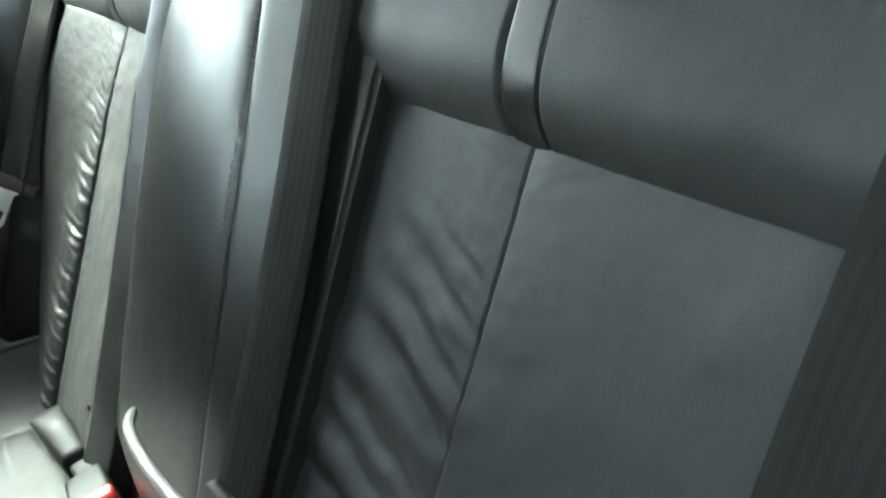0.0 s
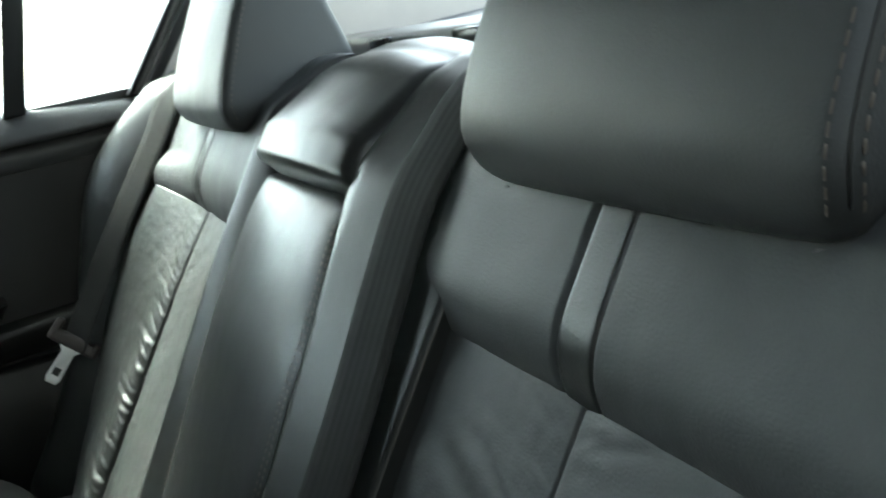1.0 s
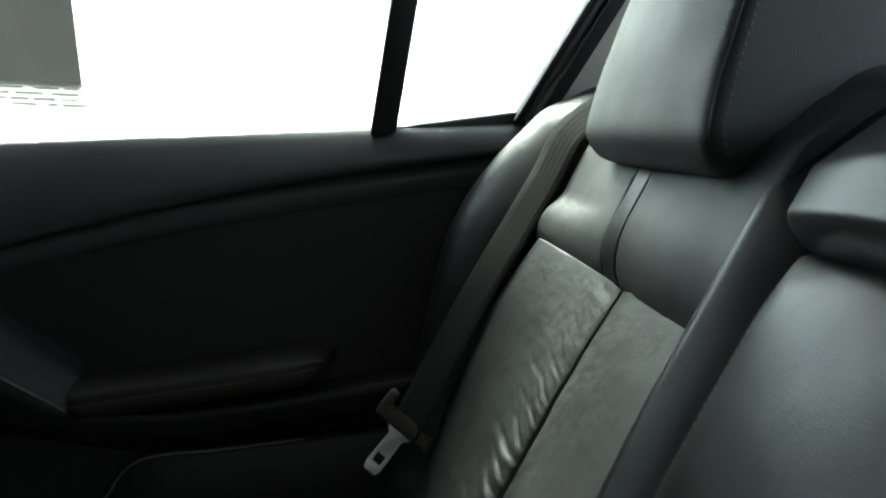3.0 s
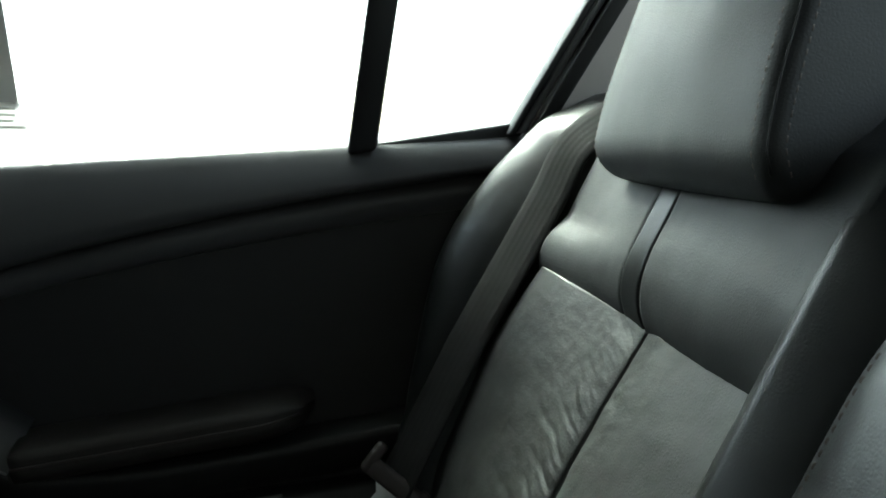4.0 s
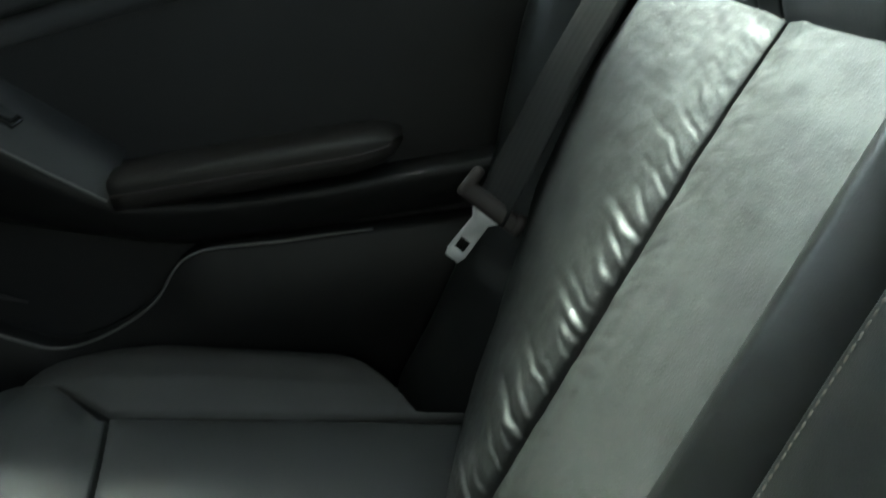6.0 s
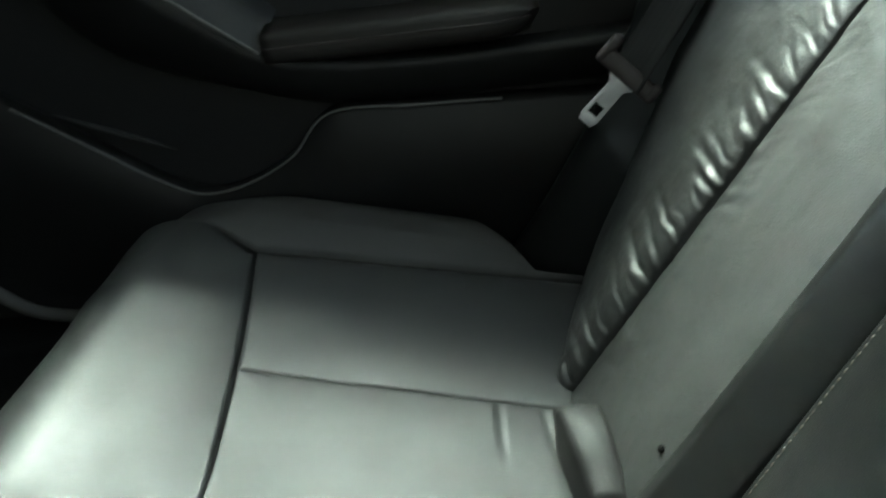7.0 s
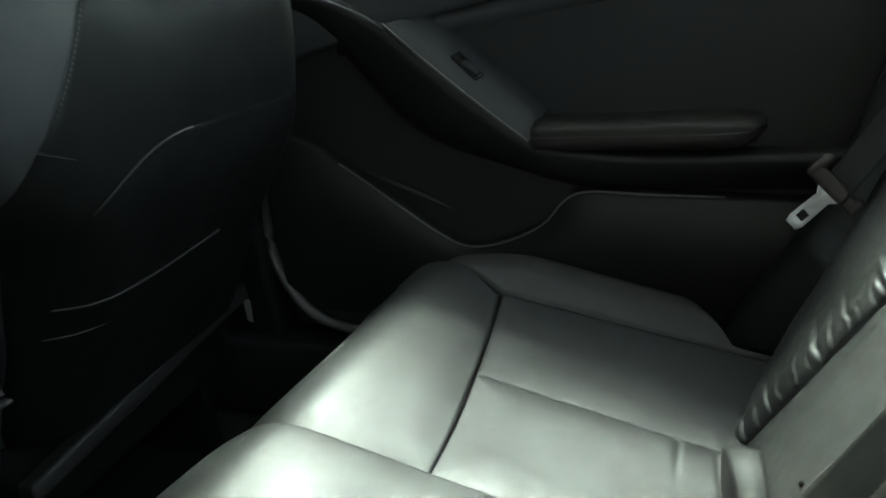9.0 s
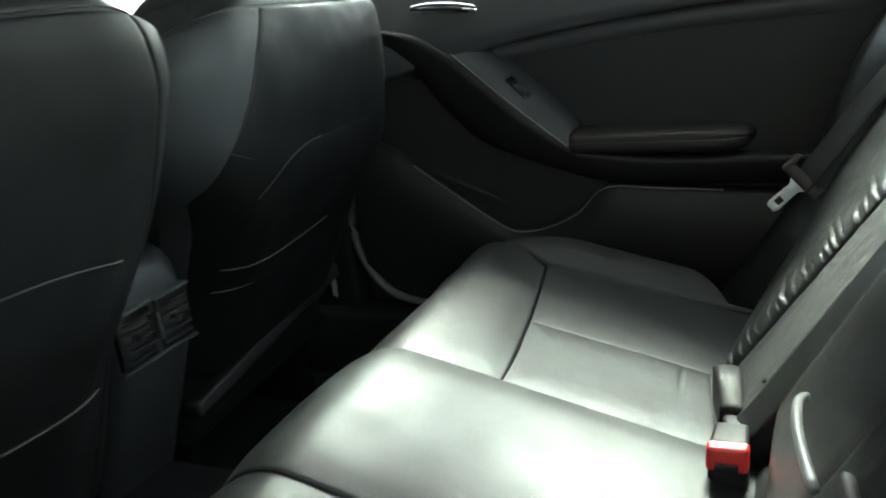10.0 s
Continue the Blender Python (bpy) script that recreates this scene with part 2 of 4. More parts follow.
def tube(points, r, sides=8, flat=1.0, up=(0, 0, 1), taper=None):
    """A rod along the points; flat squeezes it along up."""
    bm = bmesh.new()
    rings = []
    for i, p in enumerate(points):
        p = Vector(p)
        way = (Vector(points[min(i + 1, len(points) - 1)]) - Vector(points[max(i - 1, 0)])).normalized()
        side = way.cross(Vector(up))
        side = side.normalized() if side.length > 1e-5 else way.orthogonal().normalized()
        top = side.cross(way)
        k = taper(i / (len(points) - 1)) if taper else 1.0
        rings.append([bm.verts.new(p + k * r * (math.cos(a) * side + flat * math.sin(a) * top)) for a in [2 * math.pi * s / sides for s in range(sides)]])
    for a, b in zip(rings, rings[1:]):
        for s in range(sides):
            bm.faces.new((a[s], a[(s + 1) % sides], b[(s + 1) % sides], b[s]))
    bm.faces.new(rings[0])
    bm.faces.new(rings[-1][::-1])
    return bm


def ribbon(points, normals, width, thick, wide=None):
    """A belt along the points, its face along the normals, with UVs across and along."""
    rows, far, dist = [], [], 0.0
    for i, p in enumerate(points):
        p = Vector(p)
        way = (Vector(points[min(i + 1, len(points) - 1)]) - Vector(points[max(i - 1, 0)])).normalized()
        nor = Vector(normals[i])
        nor = (nor - way * nor.dot(way)).normalized()
        side = way.cross(nor)
        if i:
            dist += (p - Vector(points[i - 1])).length
        w = width / 2
        rows.append([p + side * w * k + nor * (thick * h) for k, h in ((-1, 0.2), (-0.96, 0.9), (-0.5, 1), (0, 1), (0.5, 1), (0.96, 0.9), (1, 0.2), (0.9, -0.3), (-0.9, -0.3), (-1, 0.2))])
        far.append(dist)
    bm = grid_mesh(rows)
    layer = bm.loops.layers.uv.new("UVMap")
    us = [0, 0.02, 0.25, 0.5, 0.75, 0.98, 1, 0.9, 0.1, 0]
    bm.verts.index_update()
    bm.verts.ensure_lookup_table()
    for f in bm.faces:
        for lo in f.loops:
            i, j = divmod(lo.vert.index, 10)
            lo[layer].uv = (us[j], far[i] / width)
    return bm


def stitches(points, normals, pitch=0.0055, length=0.0032, width=0.0006):
    """A row of thread stitches along a line, as one mesh."""
    bm = bmesh.new()
    pts = [Vector(p) for p in points]
    run, nxt = 0.0, 0.0
    for i in range(len(pts) - 1):
        seg = pts[i + 1] - pts[i]
        ln = seg.length
        way = seg.normalized()
        nor = Vector(normals[i]).normalized()
        side = way.cross(nor).normalized()
        while nxt <= run + ln:
            c = pts[i] + way * (nxt - run)
            ends = [c - way * length / 2, c + way * length / 2]
            low = [bm.verts.new(e + side * width * s) for e in ends for s in (-1, 1)]
            top = [bm.verts.new(c + way * length * 0.25 * k + nor * width * 1.3) for k in (-1, 1)]
            for f in ((low[0], low[1], top[0]), (low[2], top[1], low[3]), (low[0], top[0], top[1], low[2]), (low[1], low[3], top[1], top[0])):
                bm.faces.new(f)
            nxt += pitch
        run += ln
    return bm


def extrude_x(profiles):
    """A skin through profiles (lists of places of one length), each at its own station, capped."""
    bm = grid_mesh(profiles)
    m = len(profiles[0])
    bm.verts.ensure_lookup_table()
    bm.faces.new([bm.verts[j] for j in range(m)])
    bm.faces.new([bm.verts[(len(profiles) - 1) * m + j] for j in range(m - 1, -1, -1)])
    return bm


def plate(outline, y0, y1, bevel=0.0):
    """A panel of the outline (x, z), from y0 (cabin side) to y1."""
    bm = bmesh.new()
    a = [bm.verts.new((x, y0, z)) for x, z in outline]
    b = [bm.verts.new((x, y1, z)) for x, z in outline]
    front = bm.faces.new(a)
    bm.faces.new(b[::-1])
    for i in range(len(a)):
        bm.faces.new((a[i], b[i], b[(i + 1) % len(a)], a[(i + 1) % len(a)]))
    if bevel:
        bmesh.ops.bevel(bm, geom=list(front.edges), offset=bevel, segments=3, profile=0.5, affect="EDGES", clamp_overlap=True)
    bmesh.ops.triangulate(bm, faces=[f for f in bm.faces if len(f.verts) > 4])
    return bm


def bump1(t, c, w):
    return math.exp(-((t - c) / w) ** 2)


# ---- rear bench: shapes ----
LEAN = radians(35)
BACK_UP = Vector((math.sin(LEAN), 0, math.cos(LEAN)))
BACK_OUT = Vector((-math.cos(LEAN), 0, math.sin(LEAN)))
BITE = Vector((-0.085, 0, 0.30))


def back(s, y, d):
    """A place on the backrest: s up along it, y across, d proud of it; over the top it rolls to the rear."""
    top = 0.635
    if s <= top:
        return BITE + BACK_UP * s + BACK_OUT * d + Vector((0, y, 0))
    r = 0.055
    a = min((s - top) / r, 2.0)
    c = BITE + BACK_UP * top - BACK_OUT * r
    extra = max(0.0, s - top - 2.0 * r)
    tangent = BACK_UP * math.cos(2.0) - BACK_OUT * math.sin(2.0)
    return c + (BACK_OUT * math.cos(a) + BACK_UP * math.sin(a)) * (r + d) + tangent * extra + Vector((0, y, 0))


SLOPE = math.atan(0.25)


def cushion(q, y, d):
    """A place on the seat cushion: q forward from the bite, over the rounded front edge and down."""
    run, r = 0.428, 0.085
    fwd = Vector((-math.cos(SLOPE), 0, math.sin(SLOPE)))
    up = Vector((math.sin(SLOPE), 0, math.cos(SLOPE)))
    p = Vector((-0.05, y, 0.305))
    if q <= run:
        return p + fwd * q + up * d
    a = min((q - run) / r, 1.75)
    c = p + fwd * run - up * r
    extra = max(0.0, q - run - 1.75 * r)
    tangent = fwd * math.cos(1.75) - up * math.sin(1.75)
    return c + (up * math.cos(a) + fwd * math.sin(a)) * (r + d) + tangent * extra


def ramp(t, ts, vs):
    return float(np.interp(t, ts, vs))


def make_folds(seed, start, end, gap, reach, deep, slope, width):
    """Folds gathered along a seam, from start to end up the backrest: their place, reach, depth, slope and width."""
    r = random.Random(seed)
    out, at = [], start
    while at < end:
        long = r.random()
        fade = min(1.0, max(0.25, (end - at) / 0.12))
        out.append((at, lerp(*reach, long), deep * fade * r.uniform(0.55, 1.15) * lerp(0.7, 1.0, long), slope * r.uniform(0.4, 1.5) * lerp(0.45, 1.1, (at - start) / (end - start)), width * r.uniform(0.75, 1.3)))
        at += gap * r.uniform(0.55, 1.35)
    return out


def fold_height(folds, s, e):
    """The relief of the folds at s, and e from their seam: a narrow valley beside a rounded ridge."""
    if e < 0:
        return 0.0
    h, tuck = 0.0, 1 - math.exp(-e / 0.006)
    for at, reach, deep, slope, width in folds:
        if e > 2.2 * reach:
            continue
        t = s - at - slope * e * (1 - 0.25 * e / reach) + 0.0045 * noise.noise(Vector((e * 45, at * 90, 2.0))) * min(1.0, e / 0.012)
        w = width * (0.75 + 14 * e)
        if abs(t) < 5 * w:
            h += deep * math.exp(-(e / reach) ** 2) * (0.55 * math.exp(-((t + 1.9 * w) / (1.5 * w)) ** 2) - math.exp(-(t / w) ** 2))
    fine = 0.0009 * math.exp(-(e / 0.045) ** 2) * noise.fractal(Vector(((s - 0.4 * e) / 0.009, e / 0.035, 7.0)), 0.9, 2.0, 2)
    return (h + fine) * tuck


FOLDS_FAR = make_folds(5, 0.02, 0.405, 0.0185, (0.016, 0.066), 0.0037, 0.42, 0.0026)
FOLDS_FAR_INNER = make_folds(8, 0.06, 0.41, 0.030, (0.012, 0.034), 0.0018, 0.95, 0.0026)
FOLDS_NEAR = make_folds(3, 0.10, 0.475, 0.026, (0.070, 0.14), 0.0046, 0.34, 0.0044)
FOLDS_NEAR_OUTER = make_folds(9, 0.10, 0.44, 0.036, (0.015, 0.05), 0.0016, 0.5, 0.005)


def crinkle(u, v, size, amp):
    return amp * noise.fractal(Vector((u / size, v / size, 0.3)), 0.8, 2.1, 3)


# ---- rear bench: backrest ----
bench = thing("rear_bench", (-0.1, 0, 0.15), "black leather rear bench seat with gathered backrest inserts", "car seat")


def insert_edge(s):
    """The outer edge of the gathered panel: it swells over the middle and tapers into the bite."""
    return ramp(s, (-0.02, 0.02, 0.05, 0.08, 0.11, 0.19, 0.27, 0.38, 0.485), (0.375, 0.410, 0.458, 0.492, 0.514, 0.541, 0.549, 0.547, 0.535))


def outer_height(s, y, y_in, full=1.0):
    """The wing of the backrest beside the door."""
    tall = 0.045 + lerp(0.052, 0.068, full) * bump1(min(s, 0.66), 0.46, 0.19)
    low = ramp(s, (0.0, 0.10, 0.25, 0.42), (-0.05, -0.025, 0.0, 0.02))
    k = max(0.0, min(1.0, (y - max(y_in, 0.523) - 0.005) / 0.115))
    over = min(1.0, max(0.0, (s - 0.60) / 0.10))
    rise = lerp(low, tall, math.sin(math.pi / 2 * k) ** 1.2) - 0.055 * over * over * (3 - 2 * over)
    return rise - 0.075 * max(0.0, (y - 0.632) / 0.058) ** 2


def arm_edge(s):
    """The near edge of the folded-up armrest."""
    return ramp(s, (0.105, 0.22, 0.33, 0.45, 0.50, 0.552), (-0.143, -0.137, -0.127, -0.124, -0.116, -0.102))


def backrest_side(m):
    off = 0.0 if m > 0 else -0.012
    S = lambda s, y, d: back(s, m * y, d + off)
    where = "passenger" if m > 0 else "driver"

    def base(s, y):
        inner_rise = (-0.006 if m > 0 else 0.003) * min(1.0, max(0.0, (s - 0.2) / 0.28)) * max(0.0, (0.30 - y) / 0.12) ** 2
        if m < 0:
            return 0.008 + 0.014 * max(0.0, (y - 0.40) / 0.13) ** 2 + inner_rise
        wing = ramp(s, (-0.02, 0.11, 0.30, 0.40, 0.485), (-0.004, 0.003, 0.023, 0.032, 0.036))
        high = ramp(s, (0.0, 0.25, 0.36, 0.485), (0.012, 0.010, 0.006, 0.002))
        roll = high * soft_edge(y - 0.36, 0.030) if y > 0.36 else 0.0
        top = 0.005 * max(0.0, (s - 0.37) / 0.115) ** 2
        side = 0.013 * max(0.0, 1 - (insert_edge(s) - y) / 0.035) ** 2 * min(1.0, max(0.0, (0.28 - s) / 0.1)) if y > 0.36 else 0.0
        return 0.008 + wing * max(0.0, (y - 0.375) / 0.155) ** 1.6 + inner_rise + roll - top - side

    fold_out = lambda s, y: fold_height(FOLDS_FAR if m > 0 else FOLDS_NEAR_OUTER, s, y - 0.36) + crinkle(s, y, 0.03, 0.0007)
    fold_in = lambda s, y: fold_height(FOLDS_FAR_INNER if m > 0 else FOLDS_NEAR, s, 0.36 - y) + crinkle(s, y, 0.03, 0.0006)
    y_out = (lambda a: insert_edge(lerp(-0.02, 0.485, a))) if m > 0 else 0.527
    ledge = 0.485 if m > 0 else 0.502
    fine1, fine2 = (300, 90) if m > 0 else (160, 60), (300, 90) if m < 0 else (220, 60)
    part("lower_insert", pad(S, -0.02, ledge, 0.36, y_out, *fine1, base, 0.002 if m > 0 else 0.001, 0.0016, 0.002 if m > 0 else 0.0008, ends=False, puff=0.003 if m > 0 else 0.0015, puff_r=0.03, lift=fold_out), LEATHER_WORN if m > 0 else HEAD_LEATHER, bench)
    part("lower_insert", pad(S, -0.02, ledge, 0.180, 0.36, *fine2, base, 0.002 if m > 0 else 0.001, 0.0016, 0.002 if m > 0 else 0.0008, ends=False, puff=0.003 if m > 0 else 0.001, puff_r=0.03, lift=fold_in), LEATHER_WORN if m > 0 else HEAD_LEATHER, bench)
    part("seam_welt", tube([S(0.0 + ledge * k / 40, 0.36, base(0, 0.36) - (0.0105 if m > 0 else 0.0050)) for k in range(41)], 0.0022, 6), WELT, bench)

    def upper(s, y):
        k = max(0.0, min(1.0, (s - ledge + 0.012) / (0.062 if m > 0 else 0.055)))
        lip = lerp(base(ledge, y) - 0.008, 0.010 * max(0.0, (y - 0.44) / 0.09) ** 2, k)
        return 0.026 - (0.031 if m > 0 else 0.034) * (1 - k) ** 3 + lip - 0.02 * min(1.0, max(0.0, (s - 0.61) / 0.04))
    up_end = 0.70
    st0, st1 = (0.364, 0.397) if m > 0 else (0.347, 0.372)
    def shoulder(s, y):
        """Soft unevenness; the near shoulder is finely creased beside the headrest."""
        if m > 0:
            return crinkle(s, y, 0.05, 0.001)
        worn_here = max(0.0, 1 - ((s - 0.60) / 0.07) ** 2) * max(0.0, 1 - ((y - 0.515) / 0.055) ** 2)
        long_crease = math.exp(-((y - 0.498 - 0.35 * (s - 0.56)) / 0.0016) ** 2) * max(0.0, 1 - ((s - 0.60) / 0.05) ** 2)
        return crinkle(s, y, 0.05, 0.001) + 0.0004 * worn_here * noise.noise(Vector((s / 0.012, (y - 0.2 * s) / 0.0022, 4.0))) - 0.0010 * long_crease
    part("upper_insert", pad(S, ledge - 0.012, up_end, st1, (0.543 if m > 0 else 0.535), 40 if m > 0 else 70, 30 if m > 0 else 200, upper, 0.002, 0.02, 0.002, lift=shoulder), HEAD_LEATHER, bench)
    part("upper_insert", pad(S, ledge - 0.012, up_end, lambda a: 0.180 - 0.03 * a, st0, 40, 30, upper, 0.002, 0.02, 0.002, lift=lambda s, y: crinkle(s, y, 0.05, 0.001)), HEAD_LEATHER, bench)
    part("centre_strip", pad(S, ledge - 0.012, up_end, st0, st1, 40, 14, upper, 0.0022, 0.02, 0.0022), LEATHER, bench)

    y_in = (lambda s: insert_edge(s) - 0.009) if m > 0 else (lambda s: 0.518)
    outer = lambda s, y: outer_height(s, y, y_in(s), 1.0 if m > 0 else 0.0)
    part("outboard_bolster", pad(S, -0.02, 0.72, lambda a: y_in(lerp(-0.02, 0.72, a)), 0.690, 80, 50, outer, 0.012, 0.03, 0.010, skirt=0.08, lift=lambda s, y: crinkle(s, y, 0.05, 0.0012)), LEATHER, bench)

    def inner(s, y):
        up = min(1.0, max(0.0, (s - 0.10) / 0.34))
        over = 0.03 * min(1.0, max(0.0, (s - 0.58) / 0.08))
        if m > 0:
            k = max(0.0, 1 - abs((y - 0.165) / (0.044 if y < 0.165 else 0.023)) ** 2.2)
            return lerp(0.004, 0.014, up) + lerp(0.006, 0.013, up) * k ** 0.5 - 0.32 * max(0.0, 0.170 - y) - over
        # the near one is broad, and the middle belt lies on its outer half
        return lerp(0.024, 0.044, up) + 0.012 * (soft_edge(y + arm_edge(s), 0.014) - 1) - lerp(0.004, 0.022, up) * max(0.0, (y - 0.124) / 0.11) - over
    span = (lambda a: 0.128, 0.187) if m > 0 else (lambda a: 0.003 - arm_edge(lerp(-0.02, 0.72, a)), 0.240)
    part("inboard_bolster", pad(S, -0.02, 0.72, *span, 60, 32, inner, 0.003, 0.02, 0.003, skirt=0.06), LEATHER, bench)


for m in (1, -1):
    backrest_side(m)
part("backrest_core", extrude_x([[back(s, y, d) for s, d in ((-0.03, -0.03), (0.3, -0.03), (0.60, -0.03), (0.66, -0.03), (0.72, -0.03), (0.6, -0.12), (-0.03, -0.12))] for y in (-0.68, 0.68)]), VINYL, bench, smooth=False)

# folded-up centre armrest and the hump over it


def arm_h(s, y):
    up = min(1.0, max(0.0, (s - 0.05) / 0.37))
    return lerp(0.010, 0.026, up) + lerp(0.004, 0.010, up) * (1 - ((y if y > 0 else y * 0.12 / -arm_edge(s)) / 0.12) ** 2) - 0.006 * max(0, (s - 0.50) / 0.05) ** 2 - 0.013 * max(0.0, (0.50 - s) / 0.38) ** 2


armrest = part("centre_armrest", pad(lambda s, y, d: back(s, y, d), 0.105, 0.552, lambda a: arm_edge(lerp(0.105, 0.552, a)), 0.126, 70, 50, arm_h, 0.005, 0.007, 0.005, puff=0.004, puff_r=0.03, skirt=0.05, lift=lambda s, y: crinkle(s, y, 0.09, 0.0004)), LEATHER, bench, "black leather armrest folded up")
for edge_line in (lambda s: arm_edge(s) + 0.007, lambda s: arm_edge(s) + 0.013, lambda s: 0.115):
    ln = [back(s_, edge_line(s_), arm_h(s_, edge_line(s_)) - 0.0008) for s_ in [0.12 + 0.41 * k / 60 for k in range(61)]]
    part("seam_stitching", stitches(ln, [BACK_OUT] * 61), THREAD, armrest, "grey-brown thread stitching")


def hump_h(s, y):
    return 0.034 + 0.020 * (1 - (y / 0.13) ** 2) - 0.042 * min(1.0, max(0.0, (s - 0.59) / 0.08))


hump = part("hump_pad", pad(lambda s, y, d: back(s, y, d), 0.556, 0.745, -0.120, 0.133, 50, 44, hump_h, 0.016, 0.010, 0.016, skirt=0.06, lift=lambda s, y: crinkle(s, y, 0.08, 0.0008)), LEATHER, bench, "rounded leather pad above the armrest")
for y in (-0.106, -0.098):
    ln = [back(0.572 + 0.14 * k / 30, y, hump_h(0.572 + 0.14 * k / 30, y) - 0.001) for k in range(31)]
    part("seam_stitching", stitches(ln, [BACK_OUT + BACK_UP] * 31), THREAD, hump, "grey-brown thread stitching")


# ---- headrests ----
def headrest(m):
    off = 0.0 if m > 0 else 0.019
    yi, yo = (0.205 if m > 0 else 0.252), (0.490 if m > 0 else 0.478)
    zb = .790 if m > 0 else .786
    ti, to = (0.224 if m > 0 else 0.262), (0.487 if m > 0 else 0.478)
    zt, r = .998, (.012 if m > 0 else .010)
    lean_top = .273 if m > 0 else .302

    def rim(t, inset, z, n=8):
        """One level of the headrest: a rounded rectangle, its front bowed."""
        xf, xb = lerp(.203, lean_top, t ** (1.2 if m > 0 else 1.45)) + inset, min(lerp(.365, lean_top + .057, t), .245 + 1.25 * (z - zb) if m < 0 else 9) - inset
        a, c_ = lerp(yi, ti, t) + inset, lerp(yo, to, t) - inset
        out = []
        for cx, cy, start in ((xf + r, c_ - r, 90), (xf + r, a + r, 180), (xb - r, a + r, 270), (xb - r, c_ - r, 0)):
            for k in range(n + 1):
                g = radians(start + 90 * k / n)
                out.append(Vector((cx + r * math.cos(g), cy + r * math.sin(g), z)))
            if start == 90:
                for k in range(1, 12):
                    out.append(Vector((xf, lerp(c_ - r, a + r, k / 12), z)))
        wide = c_ - a
        for p in out:
            w = max(0.0, 1 - (2 * (p.y - (a + c_) / 2) / wide) ** 2)
            front = max(0.0, min(1.0, (xf + .03 - p.x) / .03))
            p.x += off - front * (.003 * w * math.sin(math.pi * min(1, t * 1.0 + .1)) - .002 * (1 - w))
            p.x += .0008 * noise.noise(p * 30)
            p.y *= m
        return out
    R_, roll = (.032, .024) if m > 0 else (.032, .022)
    rows = [rim(0, roll * (1 - math.sin(g)), zb + R_ * (1 - math.cos(g))) for g in [math.pi / 2 * k / 7 for k in range(8)]]
    rows += [rim(t, 0, lerp(zb + R_, zt - R_, t)) for t in [k / 16 for k in range(1, 17)]]
    rows += [rim(1, roll * (1 - math.cos(g)), zt - R_ + R_ * math.sin(g)) for g in [math.pi / 2 * k / 6 for k in range(1, 7)]]
    rows = [row + row[:1] for row in rows]
    h = part("headrest", extrude_x(rows), HEAD_LEATHER, bench, "black leather headrest with stitched side seams")
    for front, side in ((8, 0), (20, 28)) if m > 0 else ((6, 1),):
        welt = [rows[k][(front + side) // 2] for k in range(5, 24)]
        fine = smooth_line(welt, 5)
        part("corner_seam", tube(fine, .0007, 6), WELT, h)
        for at, shift, nor in ((front, Vector((-.0004, 0, 0)), (-1, 0, .3)), (side, Vector((0, .0004 * m * (1 if front < 10 else -1), 0)), (0, m * (1 if front < 10 else -1), 0))):
            ln = smooth_line([rows[k][at] + shift for k in range(5, 24)], 5)
            part("seam_stitching", stitches(ln, [nor] * len(ln), pitch=0.0062, length=0.0034 if m > 0 else 0.0042, width=0.00045 if m > 0 else 0.0006), THREAD, h, "grey-brown thread stitching")
    return h


headrest(1)
headrest(-1)

# ---- rear bench: cushion ----
seat = bench
QA = 0.318
QF = 0.62


def qy(y):
    """The cross seam bows forward towards the door."""
    return QA - 0.015 + 0.05 * max(0.0, (y - 0.14) / 0.41) ** 1.3


def edge_y(q):
    """The seam between the leather and the vinyl side bolster."""
    if q < 0.35:
        return 0.530 - 0.016 * max(0.0, q) / 0.35
    if q < 0.41:
        return lerp(0.514, 0.560, (q - 0.35) / 0.06)
    return lerp(0.560, 0.605, min(1.0, (q - 0.41) / 0.2))


def worn(q, y):
    """Creases where knees bend over the front edge."""
    w = noise.noise(Vector((q * 9, y * 14, 5.0)))
    k = (1 - abs(math.sin((q * 34 + y * 9 + 0.8 * w) * math.pi))) ** 4
    return -0.0011 * k * bump1(q, 0.43, 0.06) * max(0.0, 0.3 + 1.4 * noise.noise(Vector((q * 14, y * 8, 9.0))))


